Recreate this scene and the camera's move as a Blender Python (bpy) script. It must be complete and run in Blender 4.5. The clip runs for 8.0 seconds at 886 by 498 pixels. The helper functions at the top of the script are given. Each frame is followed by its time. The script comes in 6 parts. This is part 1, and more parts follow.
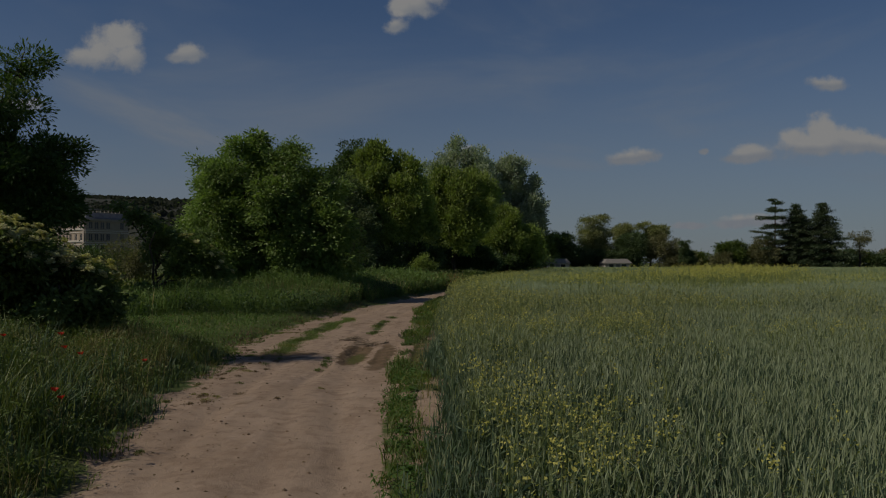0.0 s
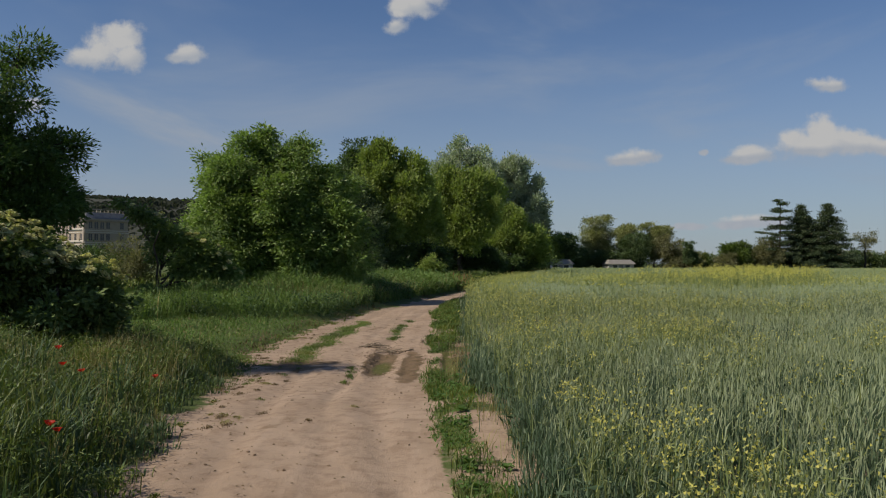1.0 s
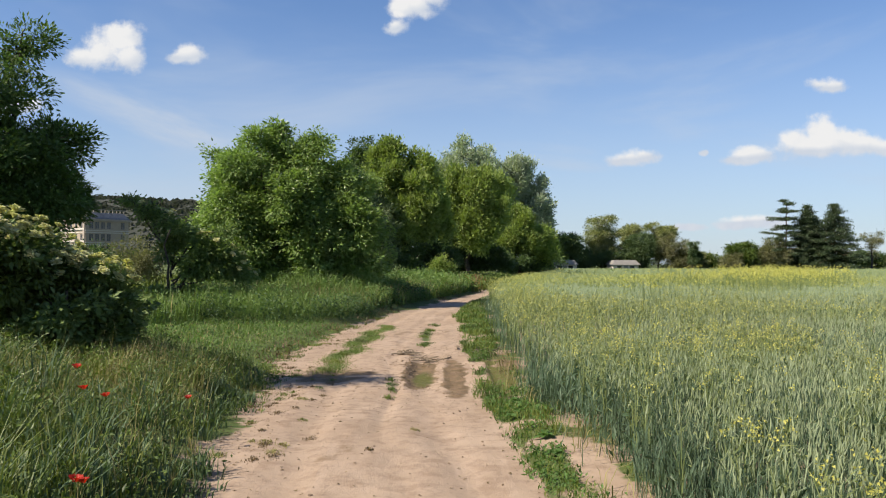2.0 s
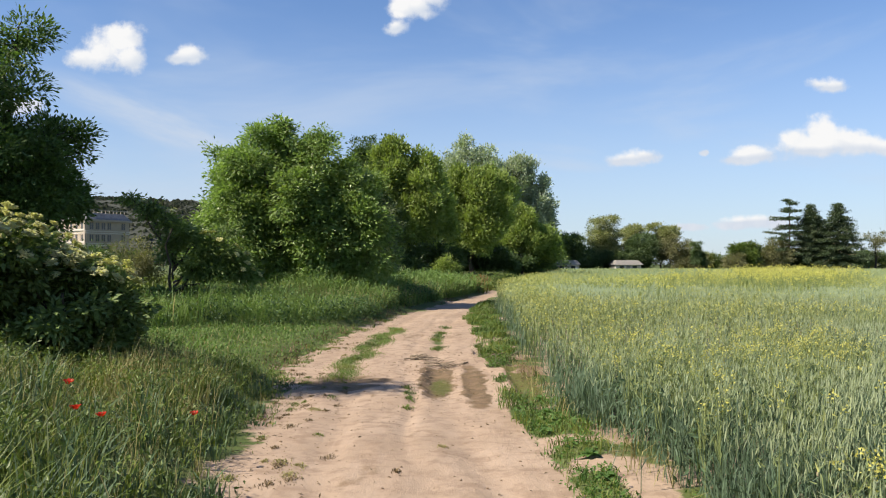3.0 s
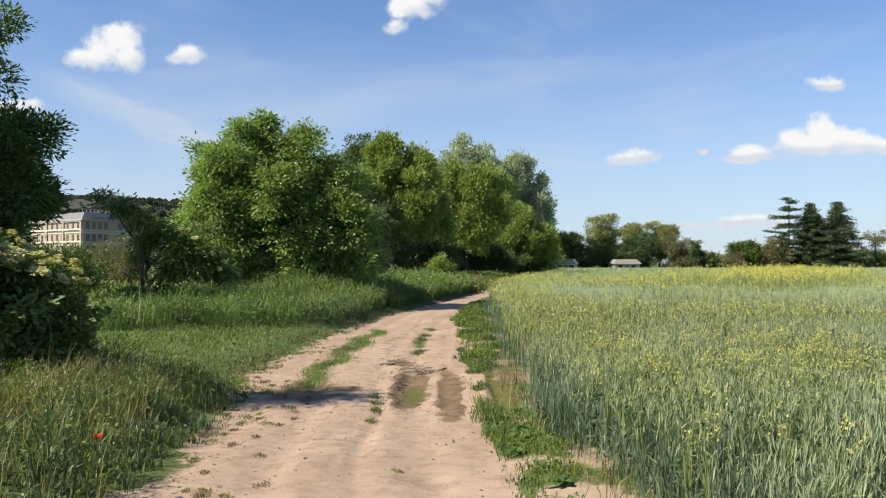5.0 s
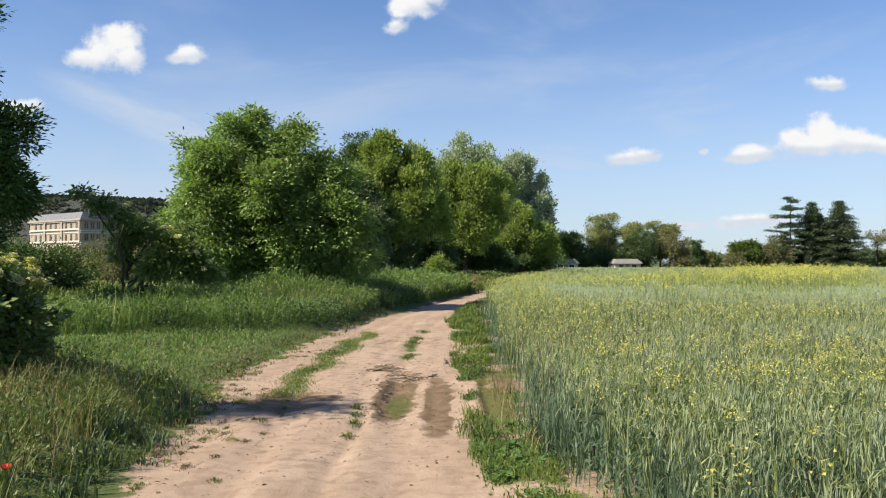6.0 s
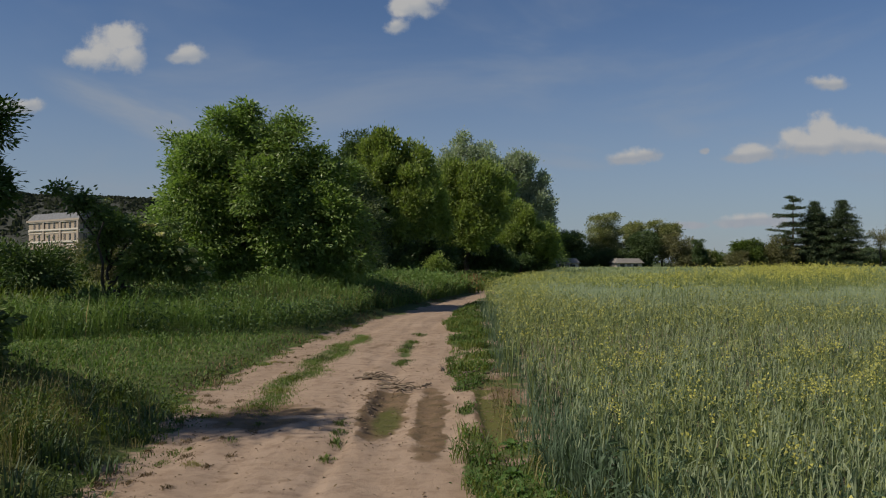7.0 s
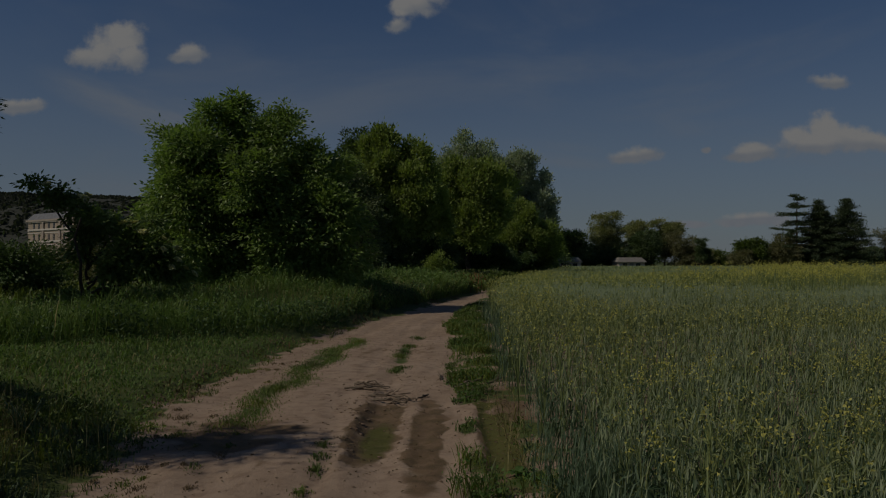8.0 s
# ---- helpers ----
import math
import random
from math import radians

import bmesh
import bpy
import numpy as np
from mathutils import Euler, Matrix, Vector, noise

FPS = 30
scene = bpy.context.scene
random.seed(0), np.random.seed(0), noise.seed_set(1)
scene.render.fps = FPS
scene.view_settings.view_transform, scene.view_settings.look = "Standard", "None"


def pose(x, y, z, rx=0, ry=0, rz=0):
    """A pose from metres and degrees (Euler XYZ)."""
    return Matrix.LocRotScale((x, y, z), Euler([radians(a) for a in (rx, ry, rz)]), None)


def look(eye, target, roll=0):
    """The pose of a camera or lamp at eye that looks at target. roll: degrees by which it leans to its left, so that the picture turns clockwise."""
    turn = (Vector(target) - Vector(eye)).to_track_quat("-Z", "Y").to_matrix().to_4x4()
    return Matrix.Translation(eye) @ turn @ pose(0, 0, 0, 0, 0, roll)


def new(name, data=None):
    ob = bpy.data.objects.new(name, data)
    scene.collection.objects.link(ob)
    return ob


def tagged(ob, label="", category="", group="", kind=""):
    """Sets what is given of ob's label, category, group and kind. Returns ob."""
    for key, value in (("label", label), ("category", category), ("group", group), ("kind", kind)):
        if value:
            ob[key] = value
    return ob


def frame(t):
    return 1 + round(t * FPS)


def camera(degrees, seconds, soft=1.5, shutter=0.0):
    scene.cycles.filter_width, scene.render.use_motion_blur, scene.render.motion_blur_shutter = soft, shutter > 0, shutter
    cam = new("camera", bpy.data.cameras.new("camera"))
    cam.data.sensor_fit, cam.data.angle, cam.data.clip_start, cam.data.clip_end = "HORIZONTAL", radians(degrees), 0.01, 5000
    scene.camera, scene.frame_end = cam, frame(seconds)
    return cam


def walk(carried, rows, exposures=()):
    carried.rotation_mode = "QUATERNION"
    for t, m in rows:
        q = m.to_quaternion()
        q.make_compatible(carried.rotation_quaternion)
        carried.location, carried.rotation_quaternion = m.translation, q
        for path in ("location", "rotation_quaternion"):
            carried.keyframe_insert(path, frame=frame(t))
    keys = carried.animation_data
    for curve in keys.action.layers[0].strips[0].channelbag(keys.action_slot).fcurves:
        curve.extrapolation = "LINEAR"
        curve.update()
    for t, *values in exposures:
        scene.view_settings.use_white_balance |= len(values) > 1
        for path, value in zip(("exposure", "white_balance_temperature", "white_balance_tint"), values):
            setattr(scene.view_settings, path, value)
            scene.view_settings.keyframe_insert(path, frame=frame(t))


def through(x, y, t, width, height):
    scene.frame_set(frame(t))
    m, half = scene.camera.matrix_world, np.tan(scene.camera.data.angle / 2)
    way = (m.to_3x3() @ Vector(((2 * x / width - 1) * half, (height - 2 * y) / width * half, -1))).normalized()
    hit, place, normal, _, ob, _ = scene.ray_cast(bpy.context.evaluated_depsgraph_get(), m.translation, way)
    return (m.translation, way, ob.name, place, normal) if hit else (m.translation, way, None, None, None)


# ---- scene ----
import functools

cam = camera(58.0, 8.0, soft=1.1)
METRES, EYE, TILT, LEAN, TURN = 7.4, 1.7, 1.0, 0.0, 0.0
ROWS = [
    (0.0, 0.0, 0.0, 0.0, -0.0, 0.0, 0.0),
    (0.5, -0.0352, 0.0822, -0.0011, -0.02, 0.02, -0.04),
    (1.0, -0.0766, 0.1653, -0.0021, -0.02, 0.04, -0.08),
    (1.5, -0.1226, 0.248, -0.0034, -0.03, 0.06, -0.09),
    (2.0, -0.1736, 0.3304, -0.0049, -0.02, 0.07, -0.1),
    (3.5, -0.2104, 0.4453, -0.0067, 0.02, 0.1, 0.02),
    (4.0, -0.1908, 0.4644, -0.0072, -0.0, 0.08, 0.03),
    (4.5, -0.1743, 0.4967, -0.0079, -0.03, 0.06, 0.03),
    (6.0, -0.1398, 0.65, -0.0122, 0.01, 0.03, 0.07),
    (6.5, -0.1335, 0.7132, -0.0137, 0.03, 0.02, 0.08),
    (7.0, -0.1288, 0.7807, -0.0152, 0.06, -0.0, 0.09),
    (7.5, -0.1259, 0.8518, -0.017, 0.11, -0.03, 0.13),
    (8.0, -0.1242, 0.9254, -0.0197, 0.16, -0.05, 0.14),
]
walk(cam, [(t, pose(0, 0, EYE, TILT, LEAN, TURN) @ pose(METRES * x, METRES * y, METRES * z, 90 + pitch, roll, yaw)) for t, x, y, z, yaw, pitch, roll in ROWS],
     exposures=[(t, 1.13 + stops, 6980, 10) for t, stops in ((0.0, -2.2), (0.5, -1.58), (1.0, -1.0), (1.5, -0.52), (2.0, -0.13), (2.5, 0.0), (6.0, 0.0), (6.5, -0.6), (7.0, -1.15), (7.5, -1.9), (8.0, -2.75))])

# ---- world and sun ----
SUN_LEFT, SUN_UP = 114.0, 43.0        # degrees to the left of straight ahead, and above the horizon
SUN_STRENGTH, SKY_STRENGTH = 4.35, 0.057


class Nodes:
    """Short hand for a node tree."""

    def __init__(self, tree):
        self.tree = tree
        tree.nodes.clear()

    def add(self, kind, **settings):
        node = self.tree.nodes.new(kind)
        for key, value in settings.items():
            if key in ("operation", "blend_type", "data_type", "sky_type", "sun_disc", "sun_elevation", "sun_rotation", "air_density", "dust_density",
                       "ozone_density", "attribute_name", "interpolation_type", "clamp", "use_clamp", "noise_dimensions", "feature", "vector_type", "altitude"):
                if key == "operation":
                    node.operation = value
                elif key == "blend_type":
                    node.blend_type = value
                elif key == "data_type":
                    node.data_type = value
                elif key == "sky_type":
                    node.sky_type = value
                elif key == "sun_disc":
                    node.sun_disc = value
                elif key == "sun_elevation":
                    node.sun_elevation = value
                elif key == "sun_rotation":
                    node.sun_rotation = value
                elif key == "air_density":
                    node.air_density = value
                elif key == "dust_density":
                    node.dust_density = value
                elif key == "ozone_density":
                    node.ozone_density = value
                elif key == "attribute_name":
                    node.attribute_name = value
                elif key == "interpolation_type":
                    node.interpolation_type = value
                elif key == "noise_dimensions":
                    node.noise_dimensions = value
                elif key == "use_clamp":
                    node.use_clamp = value
        return node

    def link(self, a, b):
        self.tree.links.new(a, b)

    def put(self, socket, value):
        if isinstance(value, bpy.types.NodeSocket):
            self.tree.links.new(value, socket)
        else:
            socket.default_value = value

    def math(self, op, a, b=0.0, c=0.0, clamp=False):
        n = self.add("ShaderNodeMath", operation=op, use_clamp=clamp)
        self.put(n.inputs[0], a), self.put(n.inputs[1], b), self.put(n.inputs[2], c)
        return n.outputs[0]

    def step(self, x, lo, hi, a=0.0, b=1.0):
        """A smooth step of x from lo to hi."""
        n = self.add("ShaderNodeMapRange", interpolation_type="SMOOTHSTEP")
        for i, v in enumerate((x, lo, hi, a, b)):
            self.put(n.inputs[i], v)
        return n.outputs[0]

    def mix(self, fac, a, b, kind="MIX"):
        n = self.add("ShaderNodeMix", data_type="RGBA", blend_type=kind)
        self.put(n.inputs[0], fac), self.put(n.inputs[6], a), self.put(n.inputs[7], b)
        return n.outputs[2]

    def noise(self, vector, scale, detail=4.0, rough=0.55, distort=0.0):
        n = self.add("ShaderNodeTexNoise", noise_dimensions="3D")
        if vector is not None:
            self.link(vector, n.inputs["Vector"])
        self.put(n.inputs["Scale"], scale), self.put(n.inputs["Detail"], detail)
        self.put(n.inputs["Roughness"], rough), self.put(n.inputs["Distortion"], distort)
        return n.outputs[0]

    def join(self, x, y, z):
        n = self.add("ShaderNodeCombineXYZ")
        for i, v in enumerate((x, y, z)):
            self.put(n.inputs[i], v)
        return n.outputs[0]


def make_sky():
    world = bpy.data.worlds.new("sky")
    scene.world = world
    world.use_nodes = True
    n = Nodes(world.node_tree)
    sky = n.add("ShaderNodeTexSky", sky_type="NISHITA", sun_disc=False, sun_elevation=radians(SUN_UP), sun_rotation=radians(-SUN_LEFT),
                air_density=1.0, dust_density=0.3, ozone_density=2.5)
    coords = n.add("ShaderNodeTexCoord").outputs["Generated"]
    xyz = n.add("ShaderNodeSeparateXYZ")
    n.link(coords, xyz.inputs[0])
    ahead = n.math("MAXIMUM", xyz.outputs[1], 0.02)
    u, v = n.math("DIVIDE", xyz.outputs[0], ahead), n.math("DIVIDE", xyz.outputs[2], ahead)
    front = n.step(xyz.outputs[1], 0.05, 0.25)
    flat = n.join(u, v, 0.0)
    bend = n.noise(flat, 14.0, 3.0, 0.5)
    puff = n.noise(flat, 30.0, 7.0, 0.58)
    # cumulus: centre across and up, half width, half height of each billow
    cumuli = [(-0.428, 0.262, 0.034, 0.030), (-0.407, 0.284, 0.030, 0.026), (-0.398, 0.258, 0.022, 0.022), (-0.450, 0.258, 0.024, 0.018),
              (-0.318, 0.262, 0.026, 0.016), (-0.333, 0.258, 0.022, 0.010), (-0.052, 0.322, 0.024, 0.024), (-0.030, 0.326, 0.024, 0.020), (-0.058, 0.298, 0.018, 0.014), (-0.010, 0.334, 0.020, 0.016),
              (-0.535, 0.196, 0.040, 0.012), (0.234, 0.131, 0.032, 0.012), (0.256, 0.134, 0.020, 0.012), (0.218, 0.128, 0.022, 0.010),
              (0.392, 0.136, 0.044, 0.013), (0.374, 0.131, 0.034, 0.009), (0.448, 0.154, 0.030, 0.020), (0.476, 0.166, 0.030, 0.022), (0.500, 0.156, 0.040, 0.020), (0.532, 0.150, 0.034, 0.016), (0.462, 0.144, 0.060, 0.013), (0.560, 0.146, 0.030, 0.014),
              (0.488, 0.222, 0.030, 0.012), (0.474, 0.226, 0.020, 0.009), (0.326, 0.140, 0.007, 0.005), (0.392, 0.052, 0.040, 0.010), (0.370, 0.048, 0.030, 0.007),
              (0.310, 0.046, 0.024, 0.005), (0.030, 0.140, 0.014, 0.008), (0.63, 0.30, 0.05, 0.03), (-0.70, 0.28, 0.06, 0.035)]

    def heap(uu, vv):
        mass = None
        for cu, cv, ru, rv in cumuli:
            a = n.math("MULTIPLY_ADD", uu, 1 / ru, -cu / ru)
            b = n.math("MULTIPLY_ADD", vv, 1 / rv, -cv / rv)
            b = n.math("MINIMUM", b, n.math("MULTIPLY", b, 1.2))
            d = n.math("SUBTRACT", 1.0, n.math("SQRT", n.math("MULTIPLY_ADD", a, a, n.math("MULTIPLY", b, b))))
            mass = d if mass is None else n.math("SMOOTH_MAX", mass, d, 0.25)
        return mass

    wu = n.math("MULTIPLY_ADD", n.math("SUBTRACT", bend, 0.5), 0.030, u)
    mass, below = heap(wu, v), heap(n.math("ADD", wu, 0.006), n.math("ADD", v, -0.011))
    rough = n.math("MULTIPLY", n.math("SUBTRACT", puff, 0.5), 2.1)
    body = n.math("ADD", mass, rough)
    cover = n.math("MULTIPLY", n.step(body, -0.12, 0.62), front)
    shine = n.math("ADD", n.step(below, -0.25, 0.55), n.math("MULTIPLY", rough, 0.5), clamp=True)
    # thin high veils, all over the sky
    veil_at = n.add("ShaderNodeMapping")
    n.link(coords, veil_at.inputs[0])
    veil_at.inputs["Rotation"].default_value = (0.0, 0.35, 0.2)
    veil_at.inputs["Scale"].default_value = (1.3, 1.3, 5.0)
    veil = n.math("MULTIPLY", n.step(n.noise(veil_at.outputs[0], 1.7, 5.0, 0.55, 0.4), 0.47, 0.75), 0.36)
    # a long slanting wisp and fainter ones
    for cu, cv, slope, half_long, half_wide, strength in ((-0.37, 0.185, -0.36, 0.17, 0.035, 0.55), (0.14, 0.135, -0.12, 0.10, 0.02, 0.35), (0.28, 0.20, 0.10, 0.14, 0.025, 0.25), (0.42, 0.26, 0.35, 0.2, 0.03, 0.2)):
        du = n.math("SUBTRACT", u, cu)
        dv = n.math("SUBTRACT", n.math("SUBTRACT", v, cv), n.math("MULTIPLY", du, slope))
        a, b = n.math("DIVIDE", du, half_long), n.math("DIVIDE", dv, half_wide)
        d = n.math("ADD", n.math("MULTIPLY", a, a), n.math("MULTIPLY", b, b))
        fibre = n.noise(n.join(n.math("MULTIPLY", du, 6.0), n.math("MULTIPLY", dv, 26.0), cu), 1.0, 5.0, 0.6)
        wisp = n.math("MULTIPLY", n.math("MULTIPLY", n.step(d, 1.0, 0.0), n.step(fibre, 0.3, 0.75)), n.math("MULTIPLY", front, strength))
        veil = n.math("ADD", veil, wisp)
    low = n.math("MULTIPLY", n.step(xyz.outputs[2], 0.34, -0.03), 0.66)
    haze = n.math("ADD", veil, low, clamp=True)
    tint = n.mix(1.0, sky.outputs[0], (0.82, 1.01, 1.30, 1.0), "MULTIPLY")
    sky_col = n.mix(haze, tint, (4.6, 5.5, 7.0, 1.0))
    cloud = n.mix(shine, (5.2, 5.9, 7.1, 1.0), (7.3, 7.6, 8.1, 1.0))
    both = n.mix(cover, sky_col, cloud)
    back = n.add("ShaderNodeBackground")
    n.link(both, back.inputs[0])
    back.inputs[1].default_value = SKY_STRENGTH
    out = n.add("ShaderNodeOutputWorld")
    n.link(back.outputs[0], out.inputs[0])


make_sky()
sun = new("sun", bpy.data.lights.new("sun", "SUN"))
sun.data.energy, sun.data.angle, sun.data.color = SUN_STRENGTH, radians(0.53), (1.0, 0.92, 0.79)
TO_SUN = Vector((-math.sin(radians(SUN_LEFT)) * math.cos(radians(SUN_UP)), math.cos(radians(SUN_LEFT)) * math.cos(radians(SUN_UP)), math.sin(radians(SUN_UP))))
sun.matrix_world = look(TO_SUN * 100, (0, 0, 0))

# ---- materials ----


def leafy(name, colour, dark=0.55, yellow=0.15, through=0.35, rough=0.55, patch=0.4):
    """A leaf's or blade's surface: every leaf varies, in patches too, and lets light through."""
    m = bpy.data.materials.new(name)
    m.use_nodes = True
    n = Nodes(m.node_tree)
    island = n.add("ShaderNodeNewGeometry").outputs["Random Per Island"]
    where = n.add("ShaderNodeTexCoord").outputs["Object"]
    base = (*colour, 1.0)
    deep = (colour[0] * dark, colour[1] * dark, colour[2] * dark, 1.0)
    warm = (min(1, colour[0] * (1 + 2 * yellow)), min(1, colour[1] * (1 + yellow)), colour[2] * (1 - yellow), 1.0)
    a = n.mix(island, deep, base)
    other = n.math("FRACT", n.math("MULTIPLY", island, 7.31))
    a = n.mix(n.math("MULTIPLY", n.step(other, 0.55, 1.0), 0.8), a, warm)
    broad = n.noise(where, patch, 2.0)
    a = n.mix(n.step(broad, 0.35, 0.7), a, warm if yellow > 0.2 else base)
    grain = n.noise(where, 40.0, 2.0)
    a = n.mix(n.math("MULTIPLY", grain, 0.3), a, deep)
    skin = n.add("ShaderNodeBsdfPrincipled")
    n.link(a, skin.inputs["Base Color"])
    skin.inputs["Roughness"].default_value = rough
    skin.inputs["Specular IOR Level"].default_value = 0.35
    glow = n.add("ShaderNodeBsdfTranslucent")
    n.link(n.mix(1.0, a, (1.15, 1.28, 0.66, 1.0), "MULTIPLY"), glow.inputs[0])
    both = n.add("ShaderNodeMixShader")
    both.inputs[0].default_value = through
    n.link(skin.outputs[0], both.inputs[1]), n.link(glow.outputs[0], both.inputs[2])
    out = n.add("ShaderNodeOutputMaterial")
    n.link(both.outputs[0], out.inputs[0])
    return m


def rugged(name, colour, second, scale=6.0, rough=0.85, bump=0.4, metal=0.0, stretch=(1, 1, 1)):
    """A rough, two-toned surface with grain and relief: bark, earth, plaster."""
    m = bpy.data.materials.new(name)
    m.use_nodes = True
    n = Nodes(m.node_tree)
    at = n.add("ShaderNodeMapping")
    n.link(n.add("ShaderNodeTexCoord").outputs["Object"], at.inputs[0])
    at.inputs["Scale"].default_value = stretch
    broad, fine = n.noise(at.outputs[0], scale, 5.0), n.noise(at.outputs[0], scale * 9, 4.0)
    c = n.mix(n.step(broad, 0.3, 0.7), (*colour, 1.0), (*second, 1.0))
    c = n.mix(n.math("MULTIPLY", n.step(fine, 0.4, 0.75), 0.5), c, (second[0] * 0.6, second[1] * 0.6, second[2] * 0.6, 1.0))
    skin = n.add("ShaderNodeBsdfPrincipled")
    n.link(c, skin.inputs["Base Color"])
    skin.inputs["Roughness"].default_value, skin.inputs["Metallic"].default_value = rough, metal
    relief = n.add("ShaderNodeBump")
    relief.inputs["Strength"].default_value, relief.inputs["Distance"].default_value = bump, 0.3 / scale
    n.link(n.math("ADD", broad, n.math("MULTIPLY", fine, 0.4)), relief.inputs["Height"])
    n.link(relief.outputs[0], skin.inputs["Normal"])
    out = n.add("ShaderNodeOutputMaterial")
    n.link(skin.outputs[0], out.inputs[0])
    return m


def ground_material():
    """Sandy earth where the attribute 'bare' is high, mud colour for wet ground and one painted shadow, matted green
    turf elsewhere.
    """
    m = bpy.data.materials.new("earth and turf")
    m.use_nodes = True
    n = Nodes(m.node_tree)
    where = n.add("ShaderNodeTexCoord").outputs["Object"]
    bare = n.add("ShaderNodeAttribute", attribute_name="bare").outputs["Fac"]
    damp = n.add("ShaderNodeAttribute", attribute_name="damp").outputs["Fac"]
    broad, mid, fine = n.noise(where, 0.7, 4.0), n.noise(where, 5.0, 6.0, 0.65), n.noise(where, 60.0, 4.0, 0.7)
    along = n.add("ShaderNodeMapping")
    n.link(where, along.inputs[0])
    along.inputs["Scale"].default_value = (8.0, 0.9, 1.0)
    streak = n.noise(along.outputs[0], 1.0, 4.0, 0.6)
    sand = n.mix(n.step(broad, 0.3, 0.7), (0.288, 0.213, 0.156, 1.0), (0.338, 0.256, 0.193, 1.0))
    sand = n.mix(n.math("MULTIPLY", n.step(mid, 0.43, 0.66), 0.8), sand, (0.225, 0.160, 0.115, 1.0))
    sand = n.mix(n.math("MULTIPLY", n.step(streak, 0.5, 0.75), 0.4), sand, (0.378, 0.290, 0.226, 1.0))
    sand = n.mix(n.math("MULTIPLY", n.step(fine, 0.55, 0.8), 0.35), sand, (0.200, 0.133, 0.087, 1.0))
    mud = n.mix(n.step(mid, 0.35, 0.65), (0.105, 0.076, 0.042, 1.0), (0.17, 0.115, 0.072, 1.0))
    moss = n.add("ShaderNodeAttribute", attribute_name="moss").outputs["Fac"]
    mud = n.mix(n.step(n.math("ADD", moss, n.math("MULTIPLY", n.math("SUBTRACT", mid, 0.5), 0.8)), 0.25, 0.7), mud, (0.085, 0.086, 0.025, 1.0))
    earth = n.mix(n.step(n.math("ADD", damp, n.math("MULTIPLY", n.math("SUBTRACT", mid, 0.5), 0.7)), 0.3, 0.7), sand, mud)
    turf = n.mix(n.step(broad, 0.3, 0.7), (0.058, 0.088, 0.024, 1.0), (0.085, 0.105, 0.034, 1.0))
    turf = n.mix(n.math("MULTIPLY", n.step(mid, 0.5, 0.8), 0.4), turf, (0.12, 0.10, 0.055, 1.0))
    c = n.mix(n.step(n.math("ADD", bare, n.math("MULTIPLY", n.math("SUBTRACT", mid, 0.5), 0.9)), 0.38, 0.62), turf, earth)
    skin = n.add("ShaderNodeBsdfPrincipled")
    n.link(c, skin.inputs["Base Color"])
    n.link(n.step(damp, 0.2, 0.9, 0.95, 0.8), skin.inputs["Roughness"])
    skin.inputs["Specular IOR Level"].default_value = 0.2
    relief = n.add("ShaderNodeBump")
    relief.inputs["Strength"].default_value, relief.inputs["Distance"].default_value = 0.5, 0.035
    n.link(n.math("ADD", mid, n.math("MULTIPLY", fine, 0.35)), relief.inputs["Height"])
    n.link(relief.outputs[0], skin.inputs["Normal"])
    out = n.add("ShaderNodeOutputMaterial")
    n.link(skin.outputs[0], out.inputs[0])
    return m


def plain(name, colour, rough=0.6, metal=0.0, spec=0.5):
    m = bpy.data.materials.new(name)
    m.use_nodes = True
    skin = m.node_tree.nodes["Principled BSDF"]
    skin.inputs["Base Color"].default_value = (*colour, 1.0)
    skin.inputs["Roughness"].default_value, skin.inputs["Metallic"].default_value = rough, metal
    skin.inputs["Specular IOR Level"].default_value = spec
    return m


EARTH = ground_material()
WHEAT = leafy("wheat blade", (0.098, 0.155, 0.094), 0.40, 0.06, 0.26, 0.6, 0.5)
EAR = leafy("wheat ear", (0.285, 0.342, 0.205), 0.65, 0.06, 0.24, 0.62, 0.5)
CANOPY = leafy("far crop", (0.200, 0.255, 0.130), 0.85, 0.08, 0.1, 0.7, 0.08)
RAPE_STEM = leafy("rape stem", (0.185, 0.235, 0.095), 0.6, 0.15, 0.25, 0.6)
RAPE_FLOWER = leafy("rape flower", (0.48, 0.46, 0.12), 0.8, 0.02, 0.3, 0.6)
GRASS = leafy("grass blade", (0.112, 0.162, 0.046), 0.34, 0.25, 0.25, 0.5, 1.2)
TURF = leafy("short turf blade", (0.142, 0.212, 0.060), 0.66, 0.18, 0.32, 0.6, 0.6)
RAPE_LEAF = leafy("rape leaf", (0.070, 0.120, 0.062), 0.6, 0.1, 0.25, 0.55, 0.6)
RAPE_POD = leafy("rape pod", (0.300, 0.330, 0.120), 0.75, 0.1, 0.28, 0.6, 0.3)
BLUE_GRASS = leafy("broad grass blade", (0.088, 0.145, 0.072), 0.36, 0.08, 0.24, 0.6, 0.8)
LUSH = leafy("lush herb", (0.088, 0.148, 0.042), 0.36, 0.25, 0.26, 0.5, 1.2)
NETTLE = leafy("nettle", (0.134, 0.226, 0.062), 0.55, 0.16, 0.34, 0.62, 0.9)
DARK_NETTLE = leafy("dark nettle", (0.062, 0.118, 0.042), 0.5, 0.1, 0.3, 0.6, 0.9)
RUST = leafy("rusty seed stem", (0.23, 0.10, 0.05), 0.6, 0.1, 0.25, 0.7, 0.7)
LITTER = leafy("dry litter", (0.185, 0.138, 0.085), 0.5, 0.1, 0.15, 0.9, 1.0)
